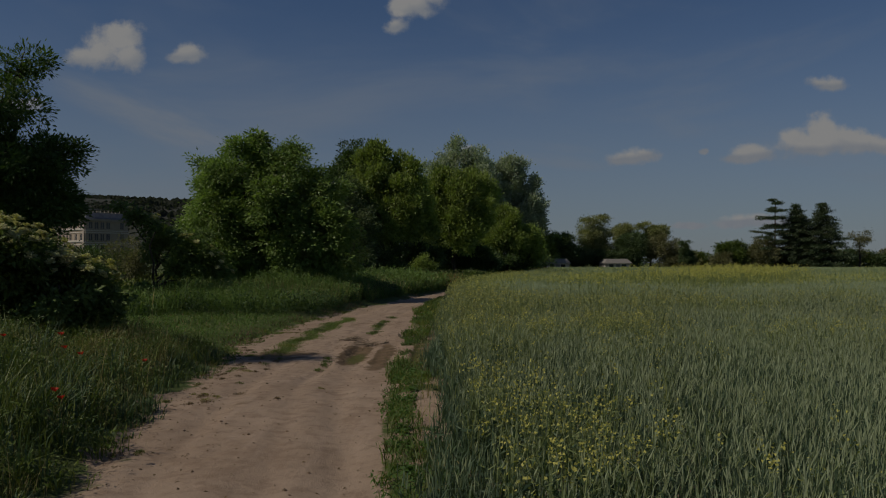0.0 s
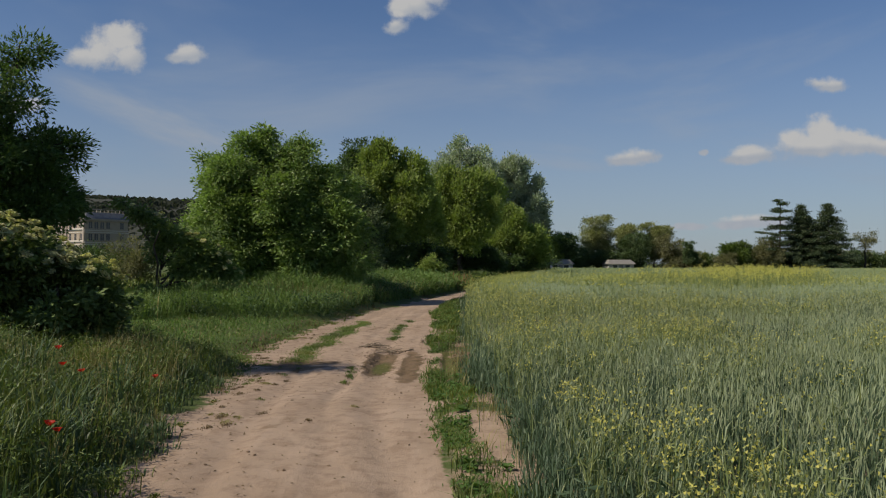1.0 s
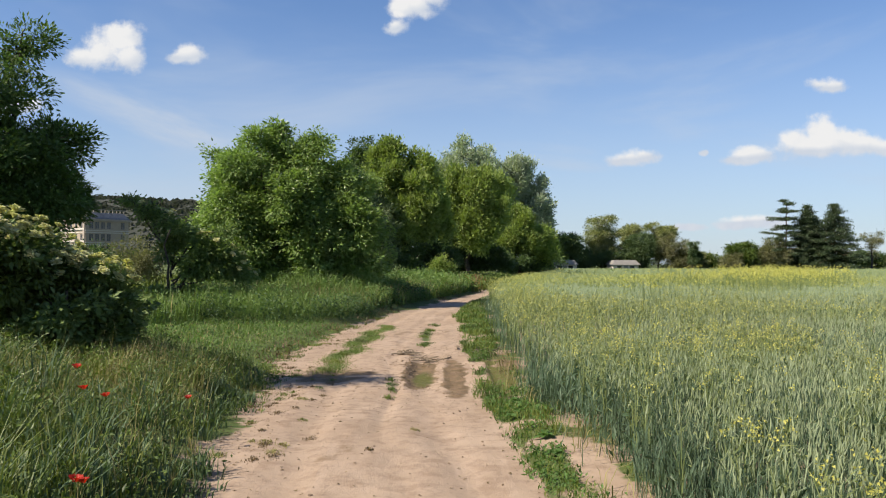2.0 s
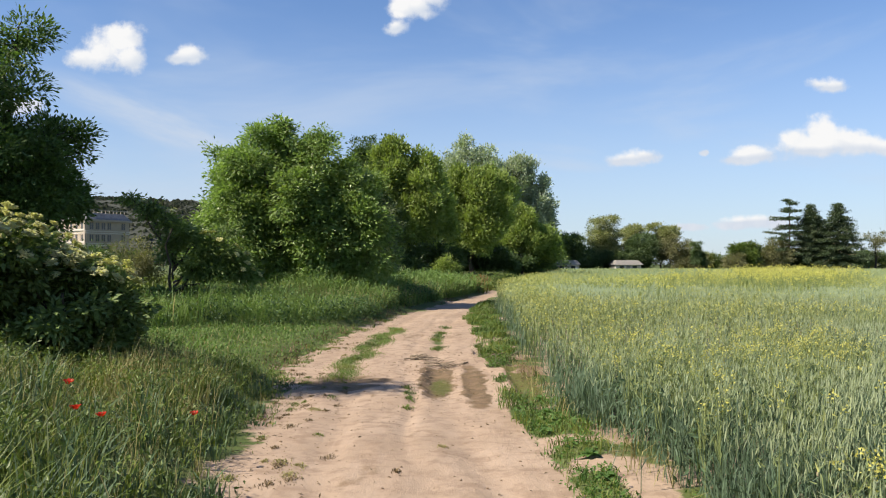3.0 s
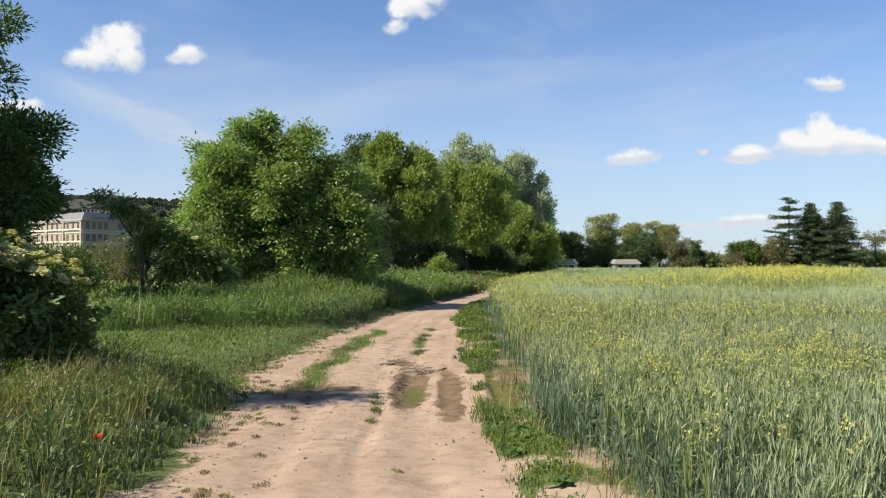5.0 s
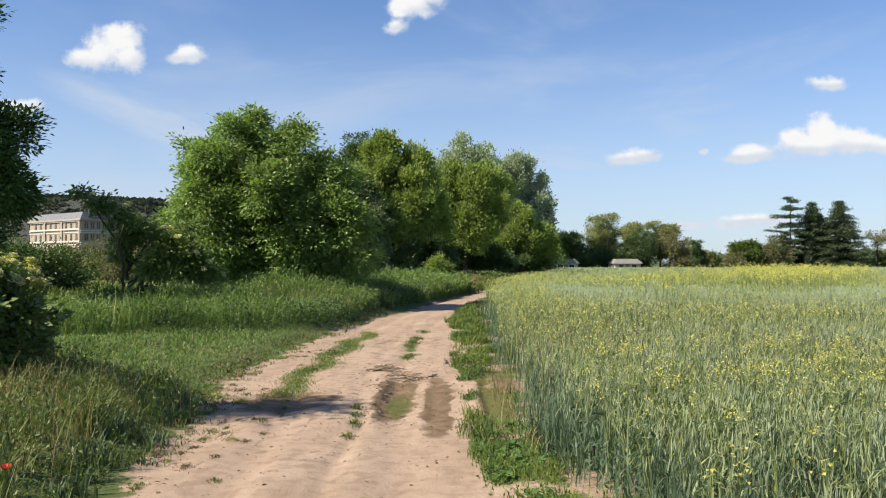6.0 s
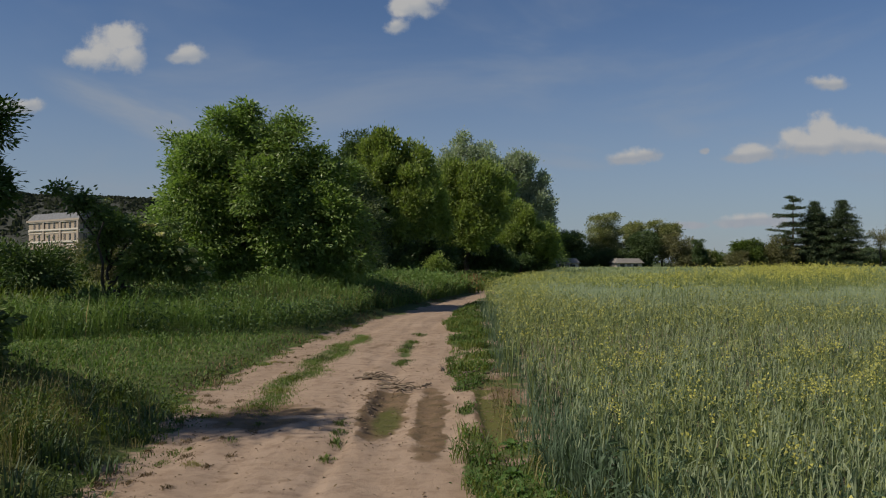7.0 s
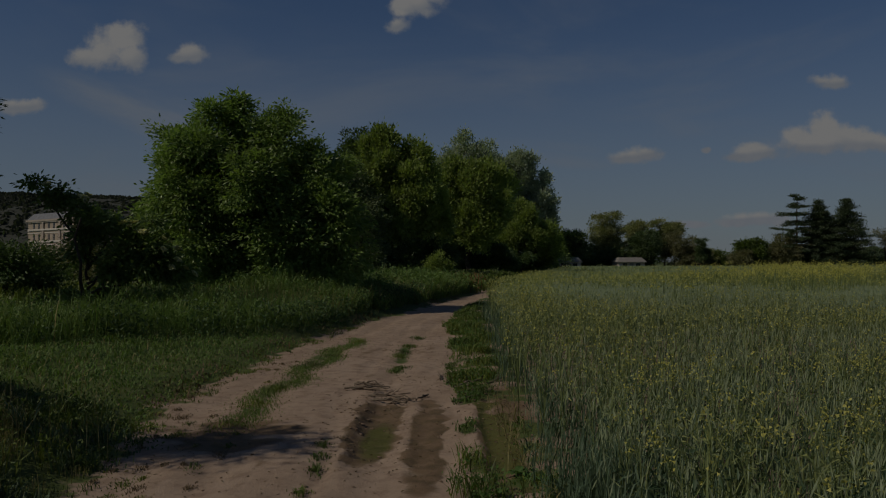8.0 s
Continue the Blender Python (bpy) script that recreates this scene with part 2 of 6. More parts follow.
STRAW = leafy("dry grass", (0.267, 0.24, 0.107), 0.6, 0.1, 0.25, 0.7, 0.7)
WEED = leafy("broad weed leaf", (0.095, 0.185, 0.045), 0.6, 0.1, 0.34, 0.6, 1.0)
WALNUT = leafy("walnut leaf", (0.208, 0.310, 0.092), 0.44, 0.09, 0.38, 0.38, 0.35)
ASH_LEAF = leafy("ash leaf", (0.094, 0.164, 0.045), 0.5, 0.15, 0.35, 0.45, 0.35)
YOUNG_ELDER = leafy("elder tree leaf", (0.170, 0.250, 0.082), 0.42, 0.15, 0.36, 0.5, 0.5)
ELDER = leafy("elder leaf", (0.150, 0.215, 0.068), 0.42, 0.15, 0.30, 0.5, 0.5)
DARK_LEAF = leafy("dark leaf", (0.080, 0.132, 0.040), 0.45, 0.12, 0.30, 0.5, 0.3)
THORN = leafy("thorn leaf", (0.125, 0.170, 0.075), 0.5, 0.08, 0.30, 0.6, 0.3)
MAPLE = leafy("yellow green leaf", (0.262, 0.350, 0.096), 0.40, 0.10, 0.38, 0.55, 0.15)
POPLAR = leafy("silver leaf", (0.36, 0.43, 0.32), 0.6, 0.03, 0.32, 0.5, 0.12)
WILLOW = leafy("willow leaf", (0.240, 0.262, 0.115), 0.8, 0.08, 0.34, 0.6, 0.1)
OLIVE = leafy("olive leaf", (0.170, 0.172, 0.088), 0.8, 0.08, 0.34, 0.6, 0.15)
NEEDLE = leafy("needle", (0.078, 0.115, 0.062), 0.5, 0.08, 0.2, 0.6, 0.15)
HILL_LEAF = leafy("hill wood", (0.046, 0.055, 0.042), 0.9, 0.02, 0.4, 0.9, 0.02)
FAR_EAR = leafy("far wheat head", (0.245, 0.305, 0.165), 0.75, 0.08, 0.2, 0.6, 0.06)
FAR_DARK = leafy("far dark leaf", (0.085, 0.132, 0.055), 0.75, 0.1, 0.34, 0.6, 0.2)
UMBEL = leafy("cream umbel", (0.66, 0.63, 0.36), 0.75, 0.04, 0.4, 0.8)
POPPY = leafy("poppy petal", (0.496, 0.022, 0.01), 0.8, 0.02, 0.35, 0.5)
BARK = rugged("bark", (0.08, 0.063, 0.047), (0.04, 0.033, 0.027), 5.0, 0.9, 0.8, 0.0, (2, 2, 0.5))
PINE_BARK = rugged("pine bark", (0.147, 0.08, 0.047), (0.067, 0.047, 0.033), 3.0, 0.9, 0.8, 0.0, (2, 2, 0.5))
DEADWOOD = rugged("dead wood", (0.2, 0.157, 0.113), (0.107, 0.08, 0.057), 12.0, 0.85, 0.6)
CLOD = rugged("earth clod", (0.30, 0.215, 0.15), (0.22, 0.155, 0.105), 12.0, 0.95, 0.7)
FOREST = rugged("hill forest", (0.028, 0.034, 0.025), (0.034, 0.038, 0.030), 0.03, 0.95, 0.3)
PLASTER = rugged("cream plaster", (0.36, 0.295, 0.235), (0.31, 0.255, 0.20), 0.6, 0.9, 0.1)
PALE = rugged("pale plaster", (0.36, 0.305, 0.26), (0.31, 0.265, 0.225), 0.8, 0.9, 0.1)
ROOF = rugged("slate roof", (0.15, 0.16, 0.18), (0.10, 0.105, 0.12), 1.5, 0.7, 0.3)
WHITE = rugged("white wall", (0.56, 0.52, 0.46), (0.50, 0.46, 0.41), 0.8, 0.85, 0.1)
TILE = rugged("grey roof sheet", (0.24, 0.225, 0.21), (0.19, 0.18, 0.17), 2.0, 0.7, 0.2)
GLASS = plain("dark pane", (0.03, 0.035, 0.04), 0.12)

# ---- plan ----
RNG = np.random.default_rng(7)
# along the track: how far ahead, its left edge, its right edge, the edge of the crop
PLAN = np.array([(-40, -1.6, 1.6, 2.2), (0, -2.2, 0.15, 0.55), (3, -2.4, -0.15, 0.2), (5.8, -2.65, -0.40, -0.02), (8.4, -3.1, -0.6, -0.05), (10.3, -3.5, -0.68, -0.05),
                 (12, -3.62, -0.76, -0.18), (13.3, -3.68, -0.76, -0.26), (15.7, -4.12, -0.76, -0.26), (18, -4.02, -0.78, -0.2), (22, -3.75, -0.8, -0.02),
                 (26.5, -3.1, -0.82, 0.04), (28.5, -2.65, -0.66, 0.06), (36, -1.15, 0.05, 0.55), (42, 0.1, 1.0, 1.35), (62, 3.4, 4.3, 4.7), (130, 14.5, 16.0, 16.8), (400, 50, 53, 55)])


def left_edge(y):
    return np.interp(y, PLAN[:, 0], PLAN[:, 1])


def right_edge(y):
    return np.interp(y, PLAN[:, 0], PLAN[:, 2])


def crop_edge(y):
    return np.interp(y, PLAN[:, 0], PLAN[:, 3])


def wave(x, y, size, seed=0.0):
    """A soft uneven field between about -1 and 1."""
    a, b, s = x / size + seed, y / size + seed * 1.7, 0.0
    for k, (p, q) in enumerate(((1.0, 0.6), (-0.7, 1.3), (1.9, -1.1), (0.4, 2.3), (-2.6, -0.5), (2.2, 2.9))):
        s = s + np.sin(a * p * 2.1 + b * q * 1.7 + k * 1.9 + seed) / (1 + 0.35 * k)
    return s / 3.0


def grain(x, y, size, seed=0):
    """Value noise between -1 and 1, two octaves, with cells of that size."""
    total = 0.0
    for k in range(2):
        a, b = np.asarray(x, float) / size * (1 + k) + 37.7 * seed, np.asarray(y, float) / size * (1 + k) + 11.3 * seed
        i, j = np.floor(a), np.floor(b)
        f, g = a - i, b - j
        f, g = f * f * (3 - 2 * f), g * g * (3 - 2 * g)

        def at(p, q):
            h = np.sin(p * 127.1 + q * 311.7 + seed * 17.3) * 43758.5453
            return h - np.floor(h)

        total = total + (at(i, j) * (1 - f) * (1 - g) + at(i + 1, j) * f * (1 - g) + at(i, j + 1) * (1 - f) * g + at(i + 1, j + 1) * f * g - 0.5) * (1.4 - 0.7 * k)
    return total


# hollows: centre, half width, half length, depth
HOLLOWS = [(-1.64, 14.9, 0.24, 1.5, 0.06), (-1.10, 14.6, 0.19, 1.7, 0.035), (-0.46, 14.2, 0.15, 1.7, 0.07)]


def height(x, y):
    x, y = np.asarray(x, float), np.asarray(y, float)
    z = np.interp(y, [-40, 0, 9, 12.7, 16.5, 20, 28, 36, 60, 400], [0.1, 0.12, 0.15, 0.02, 0.02, 0.06, 0.14, 0.2, 0.2, 0.2])
    l, r = left_edge(y), right_edge(y)
    side, bank = np.clip((l - x) / 0.7, 0, 1), np.clip((l - x - 0.4) / 2.6, 0, 1)
    z = z + 0.15 * side * side * (3 - 2 * side) + 0.2 * bank * bank * (3 - 2 * bank) + 0.05 * np.clip((x - r) / 0.4, 0, 1)
    near = np.exp(-((x + 3) / 30) ** 2)
    z = z + 0.014 * near * wave(x, y, 2.2, 0.3) + 0.006 * near * wave(x, y, 0.7, 1.1)
    on = ((x > l) & (x < r)).astype(float)
    mid = (l + r) / 2
    for off, wide, deep in ((-0.55, 0.16, 0.035), (0.75, 0.18, 0.04), (-1.1, 0.15, 0.02), (0.25, 0.12, 0.02)):
        z = z - on * deep * np.exp(-((x - (mid + off + 0.08 * wave(0 * x, y, 3, off))) / wide) ** 2) * (0.7 + 0.3 * wave(x, y, 1.5, off))
    z = z + on * (0.010 * grain(x, y * 0.35, 0.30, 2) + 0.007 * grain(x, y * 0.6, 0.12, 4))
    z = z - 0.03 * np.exp(-((x + 1.93 + 0.05 * grain(x, y, 0.5, 17)) / 0.06) ** 2) * np.clip((y - 10.2) / 0.8, 0, 1) * np.clip((14.5 - y) / 0.8, 0, 1) * (0.7 + 0.6 * grain(x, y, 0.4, 20))
    for cx, cy, rx, ry, deep in HOLLOWS:
        rx = np.where(x < cx, rx * 0.8, rx * 1.7)
        q = np.abs((x - cx + 0.05 * wave(x, y, 0.4, cx)) / rx) ** 3 + np.abs((y - cy + 0.25 * wave(x, y, 0.3, cy)) / ry) ** 3
        steep = 1 / (1 + np.exp(np.clip((q - 1.0) * np.where(x < cx, 4.0, 1.6), -30, 30)))
        z = z + steep * (0.012 * grain(x, y, 0.22, 5) + 0.018 * grain(x, y, 0.10, 6))
        scarp = 1 / (1 + np.exp(np.clip((cx - 0.8 * rx - x) * 60, -30, 30)))
        steep = steep * np.where(x < cx, scarp ** 0.5, 1)
        z = z - deep * steep + 0.004 * np.exp(-((np.sqrt(q) - 1.25) / 0.2) ** 2)
    return z


def mesh_of(name, verts, faces, material, smooth=False):
    """A mesh from arrays; all faces have the same count of corners."""
    verts, faces = np.asarray(verts, np.float32).reshape(-1, 3), np.asarray(faces, np.int32)
    k = faces.shape[1]
    me = bpy.data.meshes.new(name)
    me.vertices.add(len(verts)), me.loops.add(faces.size), me.polygons.add(len(faces))
    me.vertices.foreach_set("co", verts.ravel())
    me.loops.foreach_set("vertex_index", faces.ravel())
    me.polygons.foreach_set("loop_start", np.arange(0, faces.size, k, dtype=np.int32))
    me.polygons.foreach_set("loop_total", np.full(len(faces), k, np.int32))
    me.polygons.foreach_set("use_smooth", np.full(len(faces), smooth, bool))
    me.update(calc_edges=True)
    if material:
        me.materials.append(material)
    return me


def under(ob, parent):
    ob.parent = parent
    return ob


def part(name, me, parent, label=""):
    ob = under(new(name, me), parent)
    if label:
        ob["label"] = label
    return ob


def base_at(name, x, y, z=None):
    """An Empty at a thing's base."""
    ob = new(name)
    ob.location = (x, y, float(height(x, y)) if z is None else z)
    return ob


# ---- ground ----


def make_ground():
    xs = np.unique(np.concatenate([-np.geomspace(6.5, 4000, 44), np.arange(-6.5, -4.3, 0.16), np.arange(-4.3, -2.4, 0.08), np.arange(-2.4, -0.2, 0.05), np.arange(-0.2, 1.5, 0.14), np.geomspace(1.5, 4000, 46)]))
    ys = np.unique(np.concatenate([-np.geomspace(1, 4000, 26), np.arange(-1, 3, 0.5), np.arange(3, 12.6, 0.085), np.arange(12.6, 17.0, 0.055), np.arange(17.0, 24, 0.085), np.arange(24, 46, 0.16), np.geomspace(46, 4500, 45)]))
    X, Y = np.meshgrid(xs, ys)
    Z = height(X, Y)
    verts = np.stack([X, Y, Z], -1).reshape(-1, 3)
    ny, nx = X.shape
    i = np.arange(ny - 1)[:, None] * nx + np.arange(nx - 1)[None, :]
    quads = np.stack([i, i + 1, i + 1 + nx, i + nx], -1).reshape(-1, 4)
    cx, cy = verts[quads, 0].mean(1), verts[quads, 1].mean(1)
    on_track = (cx > left_edge(cy)) & (cx < right_edge(cy)) & (cy > -30) & (cy < 130)
    x, y = verts[:, 0], verts[:, 1]
    l, r, c = left_edge(y), right_edge(y), crop_edge(y)
    jag = 0.30 * grain(x, y, 0.55, 3) + 0.16 * grain(x, y, 0.2, 7)
    bare = np.clip(0.5 + (x - l + jag) / 0.5, 0, 1) * np.clip(0.5 + (r - x + 0.15 * jag) / 0.2, 0, 1)
    # grown strips between the wheels
    for off, y0, y1, wide in ((-0.75, 14.8, 23.5, 0.26), (0.65, 18.2, 24.5, 0.22)):
        strip = np.exp(-((x - (l + r) / 2 - off) / wide) ** 2) * np.clip((y - y0) / 1.0, 0, 1) * np.clip((y1 - y) / 2, 0, 1)
        bare = bare * (1 - 0.8 * strip * (0.6 + 0.4 * wave(x, y, 0.6, off)))
    # bare sand at the crop's foot, and bare soil under the crop
    for px, py, rx, ry in ((-0.14, 8.6, 0.20, 1.3), (-0.10, 10.6, 0.10, 0.9), (-0.32, 24.0, 0.12, 0.9), (-0.35, 20.5, 0.12, 0.6), (-0.46, 14.3, 0.20, 1.7)):
        bare = np.maximum(bare, np.exp(-((x - px) / rx) ** 2 - ((y - py) / ry) ** 2))
    bare = np.maximum(bare, np.clip(0.30 - 0.9 * grain(x, y, 0.5, 31), 0, 0.8) * (x > r) * (x < c + 0.4) * (y < 45))
    field = np.clip((x - c) / 0.4, 0, 1) * (y < 60)
    bare = np.maximum(bare, 0.55 * field)
    damp = np.zeros_like(x)
    for px, py, rx, ry, deep in HOLLOWS:
        q = np.abs((x - px + 0.10 * grain(x, y, 0.25, 8)) / rx) ** 3 + np.abs((y - py + 0.5 * grain(x, y, 0.35, 9)) / ry) ** 3
        damp = np.maximum(damp, (0.85 + 0.35 * grain(x, y, 0.22, 10)) * np.clip((1.22 - q ** 0.33) * 2.6, 0, 1))
    damp = np.maximum(damp, 0.75 * np.exp(-((x + 0.2) / 0.3) ** 2 - ((y - 15.6) / 2.3) ** 2))
    streak = np.clip(0.8 * grain(x, y * 0.3, 0.16, 12) + 0.5 * grain(x, y * 0.22, 0.9, 13) - 0.10, 0, 1) * np.clip((x - l) / 0.3, 0, 1) * np.clip((r - x) / 0.3, 0, 1)
    damp = np.maximum(damp, 0.75 * streak)
    # wet litter on the left, with a tree's shadow darkened into it
    damp = np.maximum(damp, (0.7 + 0.6 * grain(x, y, 0.3, 15)) * np.clip(1.5 - ((x + 3.0) / 0.75) ** 2 - ((y - 14.6) / 0.75) ** 2, 0, 1))
    # algae in the left hollow and along the wet gully at the verge
    moss = np.exp(-((x + 1.58) / 0.17) ** 2 - ((y - 14.6) / 0.9) ** 2)
    gully = np.clip((1.25 - np.abs((x + 0.42 + 0.05 * grain(x, y, 0.4, 16)) / 0.17) ** 2) * 1.5, 0, 1) * np.clip((y - 12.6 + 0.8 * grain(x, y, 0.3, 18)) / 0.5, 0, 1) * np.clip((16.2 - y + 0.8 * grain(x, y, 0.3, 19)) / 0.6, 0, 1)
    moss, damp = np.maximum(moss, gully), np.maximum(damp, gully)
    bare = np.maximum(bare, gully)
    for name, pick, label, cat in (("ground", ~on_track, "grown-over green and earthy field ground", "ground"), ("dirt_track", on_track, "pale sandy farm track with ruts and damp hollows", "dirt road")):
        used, q = np.unique(quads[pick], return_inverse=True)
        me = mesh_of(name, verts[used], q.reshape(-1, 4), EARTH, True)
        for key, values in (("bare", bare), ("damp", damp), ("moss", moss)):
            me.attributes.new(key, "FLOAT", "POINT").data.foreach_set("value", values[used].astype(np.float32))
        tagged(new(name, me), label, cat, "", "structure")


make_ground()


# ---- grass, crop and herbs ----


def blades(at, tall, lean, wide, bend=0.5, rng=RNG, turn=None):
    """Curved grass blades: five corners and three triangles each. at (n, 3); tall, lean, wide (n,)."""
    n = len(at)
    a = rng.uniform(0, 2 * np.pi, n) if turn is None else turn
    side = a + np.pi / 2 + rng.normal(0, 0.5, n)
    out = np.stack([np.cos(a), np.sin(a), np.zeros(n)], -1)
    across = np.stack([np.cos(side), np.sin(side), np.zeros(n)], -1) * (wide / 2)[:, None]
    up = np.array([0, 0, 1.0])
    mid = at + up * (tall * 0.58)[:, None] + out * (lean * 0.3)[:, None]
    tip = at + up * (tall * (1 - 0.25 * bend * np.minimum(1, lean / np.maximum(tall, 1e-3))))[:, None] + out * lean[:, None]
    v = np.stack([at - across * 0.7, at + across * 0.7, mid + across, mid - across, tip], 1)
    i = (np.arange(n) * 5)[:, None, None]
    f = (np.array([[0, 1, 2], [0, 2, 3], [3, 2, 4]])[None] + i).reshape(-1, 3)
    return v.reshape(-1, 3), f


def leaves(at, aim, long, wide, fold=0.25, rng=RNG, face=None):
    """Diamond leaves folded along the rib: four corners, two triangles. aim: the way each points; face: the way its blade turns."""
    n = len(at)
    aim = aim / np.maximum(np.linalg.norm(aim, axis=1, keepdims=True), 1e-6)
    rnd = rng.normal(size=(n, 3)) if face is None else face
    across = np.cross(aim, rnd)
    across /= np.maximum(np.linalg.norm(across, axis=1, keepdims=True), 1e-6)
    lift = np.cross(across, aim)
    L, W = (long * np.ones(n))[:, None], (wide * np.ones(n))[:, None]
    mid = at + aim * L * 0.45
    v = np.stack([at, mid + across * W / 2 + lift * W * fold, at + aim * L, mid - across * W / 2 + lift * W * fold], 1)
    i = (np.arange(n) * 4)[:, None, None]
    return v.reshape(-1, 3), (np.array([[0, 1, 2], [0, 2, 3]])[None] + i).reshape(-1, 3)


def flakes(at, aim, long, wide, rng=RNG, face=None):
    """Small far leaves: one triangle each."""
    n = len(at)
    aim = aim / np.maximum(np.linalg.norm(aim, axis=1, keepdims=True), 1e-6)
    across = np.cross(aim, rng.normal(size=(n, 3)) if face is None else face)
    across /= np.maximum(np.linalg.norm(across, axis=1, keepdims=True), 1e-6)
    L, W = (long * np.ones(n))[:, None], (wide * np.ones(n))[:, None]
    v = np.stack([at + across * W / 2, at - across * W / 2, at + aim * L], 1)
    return v.reshape(-1, 3), np.arange(n * 3).reshape(-1, 3)


def pile(chunks):
    """Joins (verts, faces) chunks."""
    vs, fs, k = [], [], 0
    for v, f in chunks:
        vs.append(v), fs.append(f + k)
        k += len(v)
    return np.concatenate(vs), np.concatenate(fs)


def stuff(name, chunks, material, label, category):
    v, f = pile(chunks)
    return tagged(new(name, mesh_of(name, v, f, material)), label, category, "", "stuff")


def scatter(x0, x1, y0, y1, per_m2, keep, rng=RNG):
    n = int((x1 - x0) * (y1 - y0) * per_m2)
    x, y = rng.uniform(x0, x1, n), rng.uniform(y0, y1, n)
    ok = keep(x, y)
    x, y = x[ok], y[ok]
    return np.stack([x, y, height(x, y)], -1)


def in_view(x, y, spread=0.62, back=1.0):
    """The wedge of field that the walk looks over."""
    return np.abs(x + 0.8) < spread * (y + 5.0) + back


def rape_patch(x, y):
    """How much the rape has taken over from the wheat, 0 to 1."""
    e = x - crop_edge(y)
    patch = np.clip(grain(x, y, 1.3, 44) * 3.0 - 0.1, 0, 1) * np.clip(1.5 - y / 24, 0.0, 1) * np.clip(0.25 + (y - 6) / 5, 0.25, 1)
    for cx, cy, r in ((0.38, 9.1, 0.35), (0.15, 8.1, 0.25), (0.55, 7.3, 0.3), (1.0, 8.9, 0.35), (0.4, 6.7, 0.25), (1.5, 10.2, 0.5), (0.8, 11.2, 0.45), (1.7, 7.8, 0.4), (2.6, 9.4, 0.5)):
        patch = np.maximum(patch, 1.1 * np.exp(-((x - cx) / r) ** 2 - ((y - cy) / r) ** 2))
    broad = np.clip(grain(x * 0.55, y, 5.0, 45) * 3.0 - 0.15, 0, 1) * np.clip((y - 11) / 8, 0, 1)
    edge = 1.1 * np.exp(-((e - 1.0) / 1.1) ** 2) * np.clip((y - 11.5) / 4, 0, 1)
    corner = np.exp(-((x - 0.6) / 0.55) ** 2 - ((y - 4.6) / 0.9) ** 2)
    far = np.clip(wave(x, y, 11.0, 4.0) * 2.0 - 0.1, 0, 1) * np.clip((y - 28) / 15, 0, 1)
    return np.clip(patch + broad + edge + corner + far, 0, 1)


